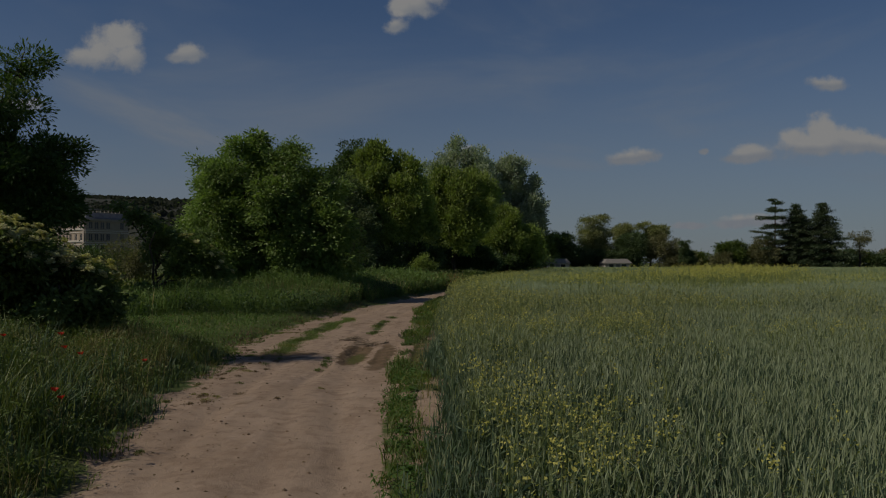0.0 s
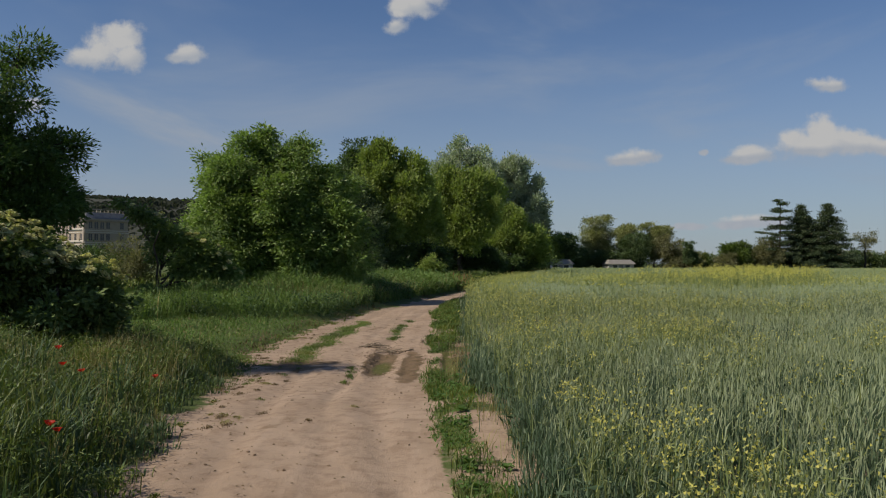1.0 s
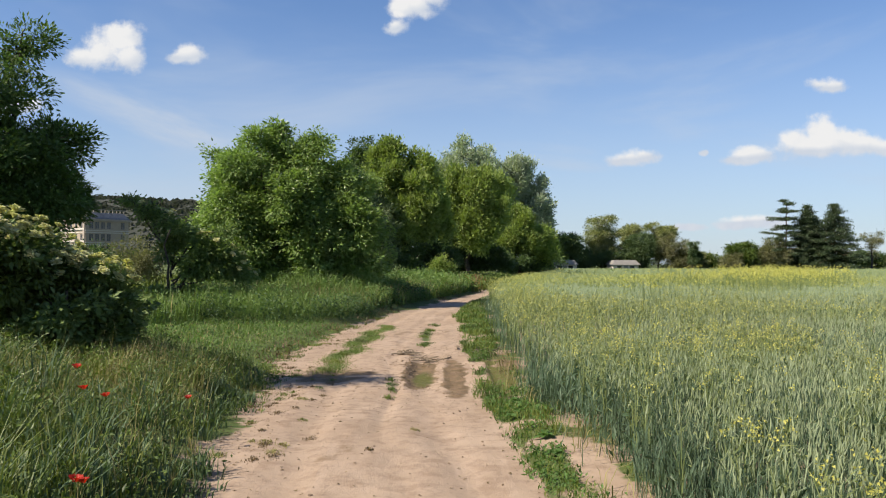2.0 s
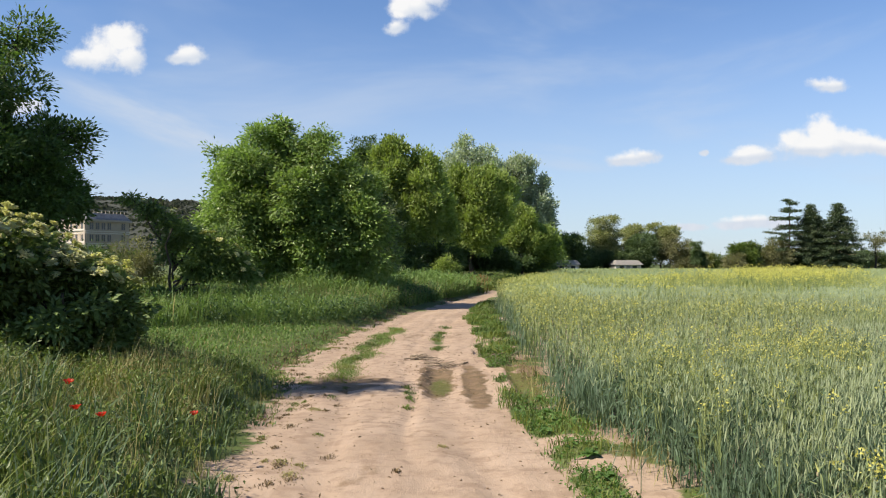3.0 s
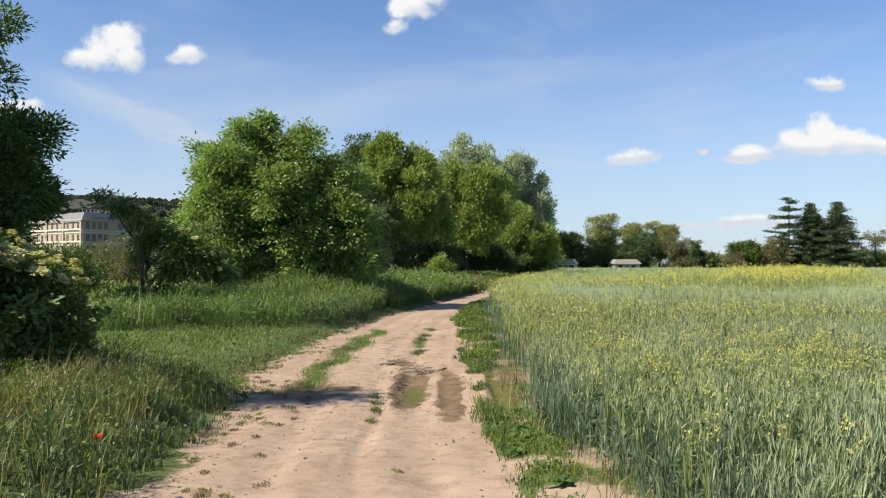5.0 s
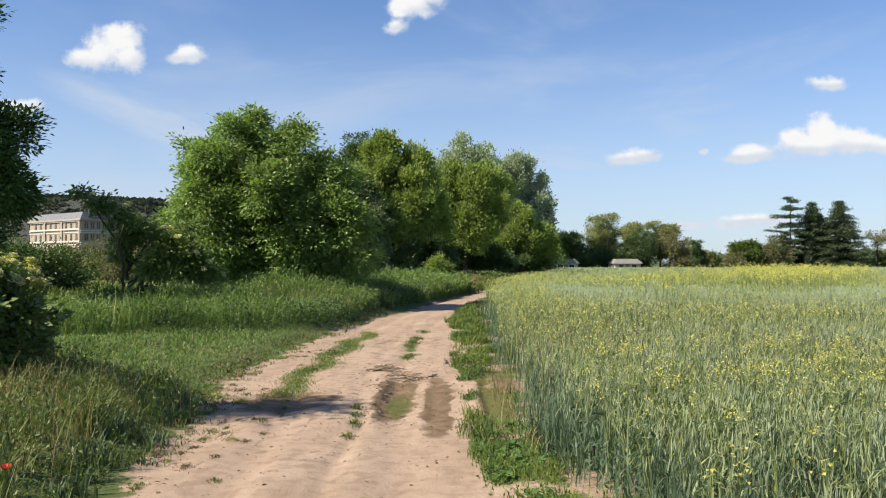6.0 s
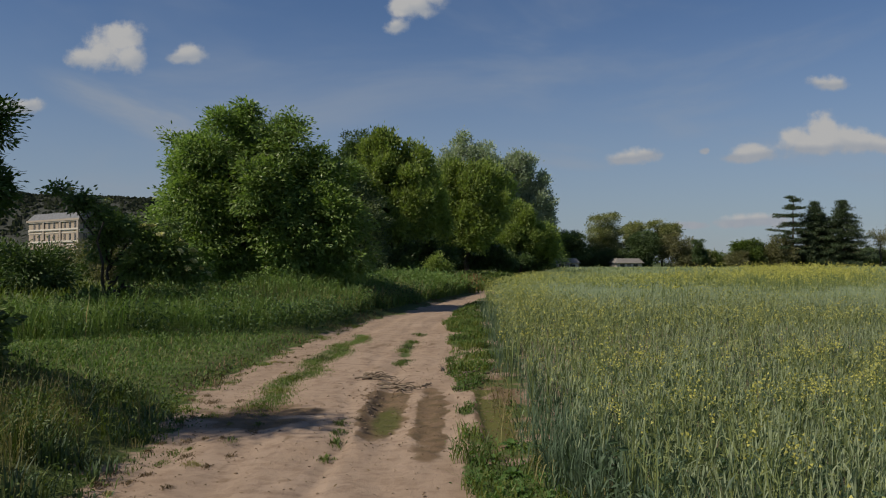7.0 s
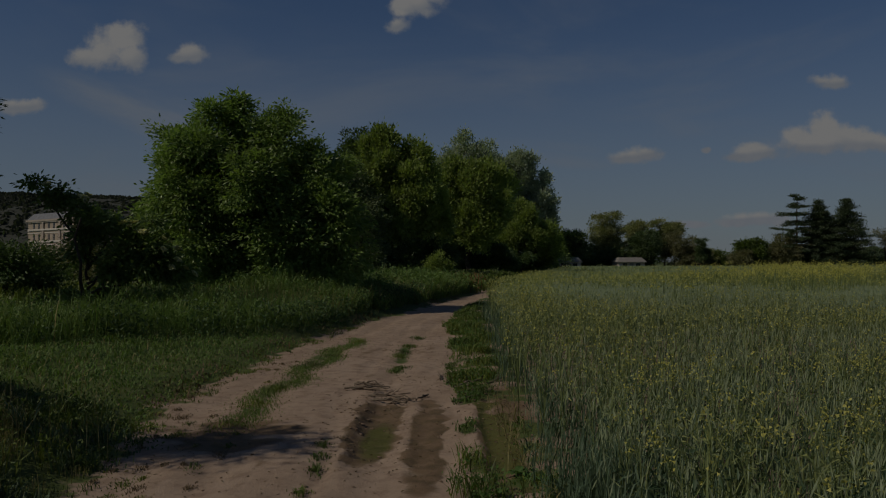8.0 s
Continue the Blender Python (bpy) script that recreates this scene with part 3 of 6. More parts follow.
def make_crop():
    stem_ch, ear_ch = [], []
    up = np.array([0, 0, 1.0])
    for y0, y1, x1, density, low_leafs, fat in ((2.0, 8.0, 5.5, 500, 2, 0.9), (8.0, 12.0, 8.5, 400, 2, 1.0), (12.0, 18.0, 13.0, 200, 1, 1.2), (18.0, 30.0, 22.0, 85, 1, 1.7), (30.0, 60.0, 42.0, 20, 1, 2.9)):
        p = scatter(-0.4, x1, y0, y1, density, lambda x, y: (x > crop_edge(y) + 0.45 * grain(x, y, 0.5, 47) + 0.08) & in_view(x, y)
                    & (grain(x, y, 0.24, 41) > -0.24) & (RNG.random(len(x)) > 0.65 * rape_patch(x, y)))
        if y0 < 20:
            # the margin stands thicker
            q = scatter(-0.4, 1.2, y0, y1, density * 0.9, lambda x, y: (x > crop_edge(y) + 0.5 * grain(x, y, 0.5, 47)) & (x < crop_edge(y) + 0.35) & (grain(x, y, 0.3, 48) > -0.25))
            p = np.concatenate([p, q])
        n = len(p)
        e = p[:, 0] - crop_edge(p[:, 1])
        tall = 0.61 + 0.05 * wave(p[:, 0], p[:, 1], 2.5, 6.0) + 0.13 * grain(p[:, 0], p[:, 1], 0.34, 42) + RNG.normal(0, 0.04, n)
        tall *= np.clip(0.70 + e * 0.8, 0.62, 1)
        turn = RNG.normal(0.4, 1.2, n)
        lean = np.abs(RNG.normal(0.07, 0.05, n))
        tip = p + np.stack([np.cos(turn) * lean, np.sin(turn) * lean, tall * 0.97], -1)
        # the stalk
        stem_ch.append(flakes(p, tip - p, tall, np.full(n, 0.007 * fat), RNG, np.stack([np.sin(turn * 3), np.cos(turn * 3), 0 * turn], -1)))
        # leaves on the stalk, and a broad flag leaf below the ear
        for k in range(low_leafs):
            q = p + up * (tall * RNG.uniform(0.12, 0.55, n))[:, None]
            if y0 < 18:
                stem_ch.append(blades(q, tall * RNG.uniform(0.20, 0.38, n), RNG.uniform(0.02, 0.15, n), np.full(n, 0.0105 * fat) * RNG.uniform(0.7, 1.3, n), 0.7))
            else:
                stem_ch.append(flakes(q, RNG.normal(0, 0.3, (n, 3)) + [0, 0, 1], tall * RNG.uniform(0.2, 0.38, n), 0.0105 * fat))
        q = p + (tip - p) * RNG.uniform(0.60, 0.86, n)[:, None]
        flag_turn = turn + RNG.normal(0, 1.0, n)
        flag = blades(q, RNG.uniform(0.08, 0.16, n), np.abs(RNG.normal(0.06, 0.05, n)), np.full(n, 0.0068 * fat) * RNG.uniform(0.7, 1.3, n), 0.9, RNG, flag_turn)
        inner = e > RNG.uniform(0.1, 0.5, n)
        corners, tris = flag[0].reshape(n, 5, 3), np.array([[0, 1, 2], [0, 2, 3], [3, 2, 4]])
        for pick, into in ((inner, ear_ch), (~inner, stem_ch)):
            k = int(pick.sum())
            into.append((corners[pick].reshape(-1, 3), (tris[None] + (np.arange(k) * 5)[:, None, None]).reshape(-1, 3)))
        # the ear; the outermost plants are still without
        ok = RNG.random(n) < np.clip(0.2 + 1.4 * e, 0.25, 0.97)
        m = int(ok.sum())
        aim = np.stack([np.cos(turn[ok]) * 0.25, np.sin(turn[ok]) * 0.25, np.ones(m)], -1) + RNG.normal(0, 0.13, (m, 3))
        long = RNG.uniform(0.06, 0.10, m)
        ear_ch.append(leaves(tip[ok], aim, long, 0.0080 * fat, 0.4))
        if y0 < 12:
            ear_ch.append(leaves(tip[ok], aim, long, 0.0080 * fat, -0.4))
    stuff("wheat_stalks", stem_ch, WHEAT, "standing blue-green wheat stalks and leaf blades", "wheat")
    stuff("wheat_ears", ear_ch, EAR, "pale grey-green unripe wheat ears and flag leaves", "wheat")


def make_far_crop():
    """Past the stalks that can be told apart: an uneven canopy with tufts on it."""
    xs = np.unique(np.concatenate([np.linspace(-4, 60, 100), np.linspace(60, 400, 40)]))
    ys = np.unique(np.concatenate([np.linspace(26, 70, 90), np.linspace(70, 157, 70)]))
    X, Y = np.meshgrid(xs, ys)
    edge = crop_edge(Y) + 0.4
    X = np.maximum(X, edge)
    Z = height(X, Y) + 0.48 + 0.07 * wave(X, Y, 3.0, 1.0) + 0.05 * wave(X, Y, 0.9, 2.0)
    Z -= 0.3 * (Y < 30) * (30 - Y) / 4
    verts = np.stack([X, Y, Z], -1).reshape(-1, 3)
    ny, nx = X.shape
    i = np.arange(ny - 1)[:, None] * nx + np.arange(nx - 1)[None, :]
    quads = np.stack([i, i + 1, i + 1 + nx, i + nx], -1).reshape(-1, 4)
    wide = verts[quads[:, 1], 0] - verts[quads[:, 0], 0] > 1e-4
    tagged(new("crop_canopy", mesh_of("crop_canopy", verts, quads[wide], CANOPY, True)), "dense far green crop reaching to the trees", "wheat", "", "stuff")
    ch = []
    for y0, y1, x1, density, fat, up in ((55, 100, 75, 9.0, 0.05, 0.3), (100, 157, 110, 2.6, 0.09, 0.33)):
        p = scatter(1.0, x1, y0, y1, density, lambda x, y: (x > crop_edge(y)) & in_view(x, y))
        p[:, 2] += 0.42
        n = len(p)
        ch.append(blades(p, RNG.uniform(0.7, 1.2, n) * up, RNG.uniform(0.02, 0.1, n), np.full(n, fat)))
    stuff("far_wheat", ch, FAR_EAR, "far pale green wheat heads", "wheat")


def make_rape():
    stem, flower, body = [], [], []
    for y0, y1, x1, density, fat, sprigs in ((2.5, 5.8, 1.8, 30.0, 1.0, 20), (3, 14, 12, 34.0, 1.0, 18), (14, 30, 22, 17.0, 1.4, 9), (30, 60, 42, 5.0, 2.2, 7), (60, 130, 95, 0.9, 3.8, 6), (130, 157, 115, 0.3, 4.5, 5), (24, 64, 36, 11.0, 1.9, 4)):
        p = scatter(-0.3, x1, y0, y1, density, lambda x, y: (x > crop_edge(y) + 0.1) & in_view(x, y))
        if y0 == 2.5:
            p = p[RNG.random(len(p)) < np.exp(-((p[:, 0] - 0.5) / 0.42) ** 2 - ((p[:, 1] - 4.0) / 0.9) ** 2)]
        elif y0 == 24:
            # the patch where rape has outgrown the wheat
            u, v = (p[:, 0] - 16.5) * 0.5 + (p[:, 1] - 43.5) * 0.866, (p[:, 0] - 16.5) * 0.866 - (p[:, 1] - 43.5) * 0.5
            p = p[(u / 17) ** 2 + ((v + 0.8) / 4.2) ** 2 < 0.6 + 1.1 * grain(p[:, 0], p[:, 1], 3.0, 46)]
        else:
            p = p[RNG.random(len(p)) < 0.05 + 0.9 * rape_patch(p[:, 0], p[:, 1])]
        n = len(p)
        tall = RNG.uniform(0.60, 0.84, n) + 0.05 * (y0 > 50) + RNG.uniform(0.1, 0.55, n) * (y0 == 24)
        for k in range(6 if y0 < 20 else 3):
            q = p + np.array([0, 0, 1]) * (tall * RNG.uniform(0.2, 0.55, n))[:, None]
            stem.append(blades(q, tall * RNG.uniform(0.35, 0.6, n), RNG.uniform(0.04, 0.2, n), np.full(n, 0.007 * fat), 0.3))
        stem.append(blades(p, tall * 0.96, RNG.uniform(0, 0.06, n), np.full(n, 0.009 * fat), 0.2))
        # pods along the stems
        who = np.repeat(np.arange(n), sprigs)
        m = len(who)
        q = p[who] + np.stack([RNG.normal(0, 0.07, m), RNG.normal(0, 0.07, m), tall[who] * RNG.uniform(0.55, 0.95, m)], -1)
        stem.append(flakes(q, RNG.normal(size=(m, 3)) + [0, 0, 0.8], RNG.uniform(0.04, 0.08, m), 0.008 * fat))
        if y0 < 14:
            who = np.repeat(np.arange(n), 16)
            m = len(who)
            q = p[who] + np.stack([RNG.normal(0, 0.08, m), RNG.normal(0, 0.08, m), tall[who] * RNG.uniform(0.1, 0.72, m)], -1)
            body.append(leaves(q, RNG.normal(size=(m, 3)) + [0, 0, 0.4], RNG.uniform(0.05, 0.10, m), RNG.uniform(0.014, 0.028, m), 0.2))
        # flower heads
        heads = np.repeat(np.arange(n), 6 if y0 < 14 or y0 == 24 else 4 if y0 < 60 else 2)
        hq = p[heads] + np.stack([RNG.normal(0, 0.07, len(heads)), RNG.normal(0, 0.07, len(heads)), tall[heads] * RNG.uniform(0.9, 1.08, len(heads))], -1)
        hq = hq[RNG.random(len(hq)) < (0.10 + 0.28 * (grain(hq[:, 0], hq[:, 1], 0.7, 49) > 0.05) if 3 <= y0 < 30 and y0 != 24 else 0.5)]
        who = np.repeat(np.arange(len(hq)), 10 if y0 < 14 else 4)
        m = len(who)
        petal = 0.0125 if y0 < 14 else 0.021 if y0 < 20 else 0.036 if y0 == 24 else 0.026 if y0 < 60 else 0.032
        spread = 0.022 * (1 + 0.25 * (fat - 1))
        q = hq[who] + RNG.normal(0, 1, (m, 3)) * [spread, spread, spread * 1.1]
        flower.append(flakes(q, RNG.normal(size=(m, 3)) + [0, 0, 0.6], petal * 1.1, petal * 1.2))
    stuff("rape_stems", stem, RAPE_STEM, "thin branching green rape stems with pods among wheat", "rapeseed")
    pods = []
    for y0, y1, x1, density, big in ((3, 12, 10, 90, 0.020), (12, 20, 15, 85, 0.028), (20, 34, 24, 45, 0.042), (34, 64, 44, 14, 0.075)):
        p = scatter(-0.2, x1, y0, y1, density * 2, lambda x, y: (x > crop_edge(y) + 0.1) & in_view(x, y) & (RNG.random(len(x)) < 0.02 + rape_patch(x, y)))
        n = len(p)
        rise = 0.58 + 0.16 * rape_patch(p[:, 0], p[:, 1]) * (0.6 + grain(p[:, 0], p[:, 1], 0.6, 50))
        p[:, 2] += rise + RNG.normal(0, 0.05, n)
        pods.append(flakes(p, RNG.normal(size=(n, 3)) + [0, 0, 0.9], RNG.uniform(0.8, 1.8, n) * big * 1.6, RNG.uniform(0.3, 0.5, n) * big))
    stuff("rape_pods", pods, RAPE_POD, "hazy yellow-green rape pods above the wheat", "rapeseed")
    stuff("rape_leaves", body, RAPE_LEAF, "dark bluish green rape leaves low in the crop", "rapeseed")
    stuff("rape_flowers", flower, RAPE_FLOWER, "small bright yellow rape flower heads", "rapeseed")


def make_wide_crop():
    """The same crop to the side of the walk and behind its start."""
    stem, ear = [], []
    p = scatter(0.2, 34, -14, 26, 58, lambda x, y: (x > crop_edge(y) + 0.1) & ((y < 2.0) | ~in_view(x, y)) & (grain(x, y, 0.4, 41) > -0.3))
    n = len(p)
    tall = 0.6 + 0.06 * wave(p[:, 0], p[:, 1], 2.5, 6.0) + RNG.normal(0, 0.05, n)
    stem.append(flakes(p, RNG.normal(0, 0.14, (n, 3)) + [0, 0, 1], tall, 0.030))
    ear.append(flakes(p + np.array([0, 0, 1]) * (tall * 0.82)[:, None], RNG.normal(0, 0.3, (n, 3)) + [0, 0, 1], RNG.uniform(0.12, 0.24, n), 0.022))
    stuff("side_wheat_stalks", stem, WHEAT, "standing blue-green wheat beside the walked stretch", "wheat")
    stuff("side_wheat_ears", ear, EAR, "pale unripe wheat ears beside the walked stretch", "wheat")


make_crop()
make_wide_crop()
make_far_crop()
make_rape()


def herb_line(y):
    """Right rim of the tall herbs on the far left bank."""
    return np.interp(y, [19, 20.5, 22.3, 24, 30, 36, 42, 60], [-6.8, -6.0, -4.6, -3.7, -2.75, -1.5, -0.2, 2.6])


def make_left_bank():
    green, blue, dry, herb, seed, fresh, turf = [], [], [], [], [], [], []
    # tall meadow beside the first stretch of the track, grown in clumps of several kinds
    p = scatter(-9.5, -2.2, 2.5, 15.0, 26, lambda x, y: (x < left_edge(y) + 0.07 + 0.14 * wave(x, y, 0.4, 2.2)) & (x > -0.9 * y - 1.5))
    n = len(p)
    off = left_edge(p[:, 1]) - p[:, 0]
    tall = np.clip(0.17 + off * 0.8, 0.12, 0.56) * (0.75 + 0.5 * wave(p[:, 0], p[:, 1], 0.7, 3.3)) * RNG.uniform(0.55, 1.3, n) * np.clip(1.2 - (p[:, 1] - 8) * 0.09, 0.55, 1)
    kind = RNG.random(n) + 0.22 * wave(p[:, 0], p[:, 1], 1.1, 5.0) + 0.45 * np.clip((p[:, 1] - 8.5) / 2.0, 0, 1) * np.clip((left_edge(p[:, 1]) - p[:, 0]) / 1.0, 0, 1)
    for lo, hi, count, into, thin, thick, arch, spot in ((-9, 0.16, 40, green, 0.005, 0.010, 0.8, 0.11), (0.16, 0.50, 26, blue, 0.010, 0.018, 0.7, 0.09), (0.50, 0.90, 16, green, 0.007, 0.013, 0.9, 0.13),
                                                         (0.90, 9, 30, dry, 0.003, 0.006, 0.6, 0.10)):
        pick = (kind >= lo) & (kind < hi)
        who = np.repeat(np.where(pick)[0], count)
        m = len(who)
        a, r = RNG.uniform(0, 2 * np.pi, m), np.abs(RNG.normal(0, spot, m))
        q = p[who] + np.stack([r * np.cos(a), r * np.sin(a), 0 * a], -1)
        q[:, 2] = height(q[:, 0], q[:, 1])
        h = tall[who] * RNG.uniform(0.45, 1.2, m)
        into.append(blades(q, h, h * arch * RNG.uniform(0.15, 1.0, m), RNG.uniform(thin, thick, m), 1.0, RNG, a + RNG.normal(0, 0.6, m)))
        if lo == 0.50:
            who = np.repeat(np.where(pick)[0], 80)
            m = len(who)
            q = p[who] + RNG.normal(0, 1, (m, 3)) * [0.11, 0.11, 0] + np.array([0, 0, 1]) * (tall[who] * RNG.uniform(0.1, 1.0, m))[:, None]
            herb.append(leaves(q, RNG.normal(size=(m, 3)) + [0, 0, 0.3], RNG.uniform(0.025, 0.06, m), RNG.uniform(0.012, 0.024, m), 0.15, RNG, RNG.normal(0, 0.6, (m, 3)) + [0, 0, 1]))
    # seed heads
    q = p[RNG.random(n) < 0.55]
    m = len(q)
    h = np.clip(tall[RNG.integers(0, n, m)] * 1.5, 0.2, 0.75)
    seed.append(blades(q, h, h * RNG.uniform(0.1, 0.4, m), np.full(m, 0.004), 0.7))
    # coarser growth to the side and behind the start
    p = scatter(-22, -1.8, -14, 15, 60, lambda x, y: (x < left_edge(y) - 0.1) & ((y < 2.5) | (x < -9.3) | (x < -0.9 * y - 1.4)))
    n = len(p)
    h = np.clip(0.15 + (left_edge(p[:, 1]) - p[:, 0]) * 0.5, 0.15, 0.5) * RNG.uniform(0.6, 1.2, n)
    for k in range(2):
        green.append(flakes(p + RNG.normal(0, 0.1, (n, 3)) * [1, 1, 0], RNG.normal(0, 0.4, (n, 3)) + [0, 0, 1], h, 0.028))
    # short turf behind it, running up to the herbs
    p = scatter(-12, -3.2, 14.0, 23, 430, lambda x, y: (x < left_edge(y) - 0.05 + 0.15 * wave(x, y, 0.5, 2.2)) & (x > -0.75 * y - 1))
    n = len(p)
    lift = np.clip((left_edge(p[:, 1]) - p[:, 0] - 0.5) * 0.12, 0, 0.16) * 0.4 * (1 + 0.9 * grain(p[:, 0], p[:, 1], 0.8, 24)) + 0.035
    is_dry = RNG.random(n) < 0.07
    is_fresh = ~is_dry & (RNG.random(n) + 0.8 * grain(p[:, 0], p[:, 1], 1.3, 26) < 0.45)
    for pick, into in ((is_fresh, fresh), (~is_dry & ~is_fresh, turf), (is_dry, dry)):
        q = p[pick]
        h = lift[pick] * RNG.uniform(0.6, 1.4, len(q))
        into.append(blades(q, h, h * RNG.uniform(0.4, 1.5, len(q)), RNG.uniform(0.010, 0.021, len(q)), 1.0))
    # tall herbs: nettles and grass on the bank
    p = scatter(-15, 3, 19, 46, 85, lambda x, y: (x < np.minimum(herb_line(y) - 0.3 * (y < 30), left_edge(y) - 0.05)) & (x > herb_line(y) - 4.5 - 0.1 * (y - 20)))
    n = len(p)
    off = herb_line(p[:, 1]) - p[:, 0]
    tall = np.clip(0.50 + off * 0.9, 0.42, 0.70) * (0.95 + 0.55 * grain(p[:, 0], p[:, 1], 1.3, 21)) * RNG.uniform(0.7, 1.2, n)
    far_fat = 1 + np.clip((p[:, 1] - 23) / 14, 0, 1.5)
    leafy_spot = grain(p[:, 0], p[:, 1], 1.6, 22) > -0.15
    fresh.append(blades(p + RNG.normal(0, 0.05, (n, 3)) * [1, 1, 0], tall * RNG.uniform(0.7, 1.15, n), tall * RNG.uniform(0.2, 0.9, n), RNG.uniform(0.009, 0.016, n) * far_fat, 1.0))
    for k in range(3):
        back = (off > RNG.uniform(0.2, 0.9, n)) | (p[:, 1] > 25)
        m = int(back.sum())
        q = p[back] + RNG.normal(0, 0.09, (m, 3)) * [1, 1, 0]
        turf.append(blades(q, tall[back] * RNG.uniform(0.7, 1.25, m), tall[back] * RNG.uniform(0.1, 0.7, m), RNG.uniform(0.008, 0.014, m) * far_fat[back], 1.0))
    for k in range(4):
        pick = leafy_spot if k > 1 else np.ones(n, bool)
        m = int(pick.sum())
        q = p[pick] + np.array([0, 0, 1]) * (tall[pick] * RNG.uniform(0.2, 1.0, m))[:, None] + RNG.normal(0, 0.06, (m, 3))
        fresh.append(flakes(q, RNG.normal(size=(m, 3)) + [0, 0, 0.2], RNG.uniform(0.045, 0.085, m) * far_fat[pick], RNG.uniform(0.022, 0.040, m) * far_fat[pick], RNG, RNG.normal(0, 0.6, (m, 3)) + [-0.2, -0.2, 0.9]))
    q = p[RNG.random(n) < 0.04 + 0.7 * np.clip((p[:, 1] - 24) / 2.5, 0, 1)]
    m = len(q)
    dry.append(blades(q, RNG.uniform(0.40, 0.80, m), RNG.uniform(0.05, 0.3, m), RNG.uniform(0.010, 0.02, m), 0.7))
    p = scatter(-8, 8, 44, 82, 34, lambda x, y: (x < left_edge(y) + 0.1) & (x > herb_line(np.minimum(y, 60)) - 7))
    n = len(p)
    h = RNG.uniform(0.25, 0.6, n)
    is_dry = RNG.random(n) < 0.4
    green.append(blades(p[~is_dry], h[~is_dry], h[~is_dry] * 0.3, np.full((~is_dry).sum(), 0.045), 1.0))
    dry.append(blades(p[is_dry], h[is_dry], h[is_dry] * 0.3, np.full(is_dry.sum(), 0.04), 1.0))
    herb.append(leaves(p + np.array([0, 0, 1]) * (h * 0.7)[:, None], RNG.normal(size=(n, 3)), RNG.uniform(0.15, 0.25, n), RNG.uniform(0.08, 0.12, n), 0.15, RNG, RNG.normal(0, 0.6, (n, 3)) + [0, 0, 1]))
    q = scatter(-1.5, 1.5, 44, 58, 6, lambda x, y: x < left_edge(y) - 0.1)
    m = len(q)
    stuff("sorrel_stems", [blades(q, RNG.uniform(0.45, 0.75, m), RNG.uniform(0.02, 0.2, m), np.full(m, 0.05), 0.4)], RUST, "rust-red seeding sorrel stems on the bank", "herbs")
    # rough grass further back, under and behind the trees
    p = scatter(-45, -4, 22, 75, 9, lambda x, y: (x < herb_line(np.minimum(y, 60)) - 4) & (x > -0.62 * y - 4))
    n = len(p)
    green.append(blades(p, RNG.uniform(0.2, 0.45, n), RNG.uniform(0.05, 0.25, n), np.full(n, 0.06), 1.0))
    # dark nettles along the foot of the bank
    p = scatter(-9, 0, 19, 40, 620, lambda x, y: (x < np.minimum(herb_line(y), left_edge(y) - 0.05) + 0.1 * wave(x, y, 0.5, 6.6)) & (x > herb_line(y) - 0.75) & (grain(x, y, 0.9, 28) > -0.2))
    n = len(p)
    q = p + np.array([0, 0, 1]) * (RNG.uniform(0.02, 0.52, n) * (1 + 0.5 * grain(p[:, 0], p[:, 1], 0.8, 27)))[:, None]
    dark = leaves(q, RNG.normal(size=(n, 3)) + [0, 0, -0.2], RNG.uniform(0.06, 0.11, n), RNG.uniform(0.025, 0.045, n), 0.15, RNG, RNG.normal(0, 0.6, (n, 3)) + [-0.2, -0.2, 0.9])
    stuff("dark_nettles", [dark], DARK_NETTLE, "dark bluish green nettles along the bank's foot", "herbs")
    # dry brown stalks where the bank meets the sand
    p = scatter(-7, 0, 16, 40, 90, lambda x, y: (np.abs(x - left_edge(y) + 0.22) < 0.25) & (grain(x, y, 0.8, 29) > -0.1))
    n = len(p)
    stuff("withered_grass", [blades(p, RNG.uniform(0.03, 0.12, n), RNG.uniform(0.04, 0.16, n), RNG.uniform(0.012, 0.024, n), 1.0)], LITTER, "withered brown grass along the rim of the track", "grass")
    stuff("turf_grass", turf, TURF, "short yellowish green turf and bank grass", "grass")
    stuff("meadow_grass", green, GRASS, "long uneven green meadow grass on the bank", "grass")
    stuff("broad_grass", blue, BLUE_GRASS, "arching blue-green broad-bladed grass in clumps", "grass")
    stuff("dry_grass", dry, STRAW, "straw-coloured dry grass stems among the green", "grass")
    stuff("bank_nettles", fresh, NETTLE, "fresh green nettles and tall herbs on the bank", "herbs")
    stuff("bank_herbs", herb, LUSH, "dense dark green nettles and herbs on the bank", "herbs")
    stuff("grass_seed_heads", seed, STRAW, "thin pale seeding grass stems", "grass")


make_left_bank()


def make_rim():
    """Thin creeping grass that frays the left rim of the track."""
    green = []
    p = scatter(-5, -1.5, 11, 27, 520, lambda x, y: (np.abs(x - left_edge(y) + 0.05) < 0.28 + 0.2 * wave(x, y, 0.6, 2.7)) & (wave(x, y, 0.28, 8.1) > 0.05))
    n = len(p)
    h = RNG.uniform(0.02, 0.07, n)
    green.append(blades(p, h, h * RNG.uniform(0.4, 1.3, n), RNG.uniform(0.005, 0.010, n) * (1 + np.clip((p[:, 1] - 12) / 14, 0, 1)), 1.0))
    stuff("creeping_grass", green, GRASS, "thin creeping grass along the sandy rim", "grass")


make_rim()


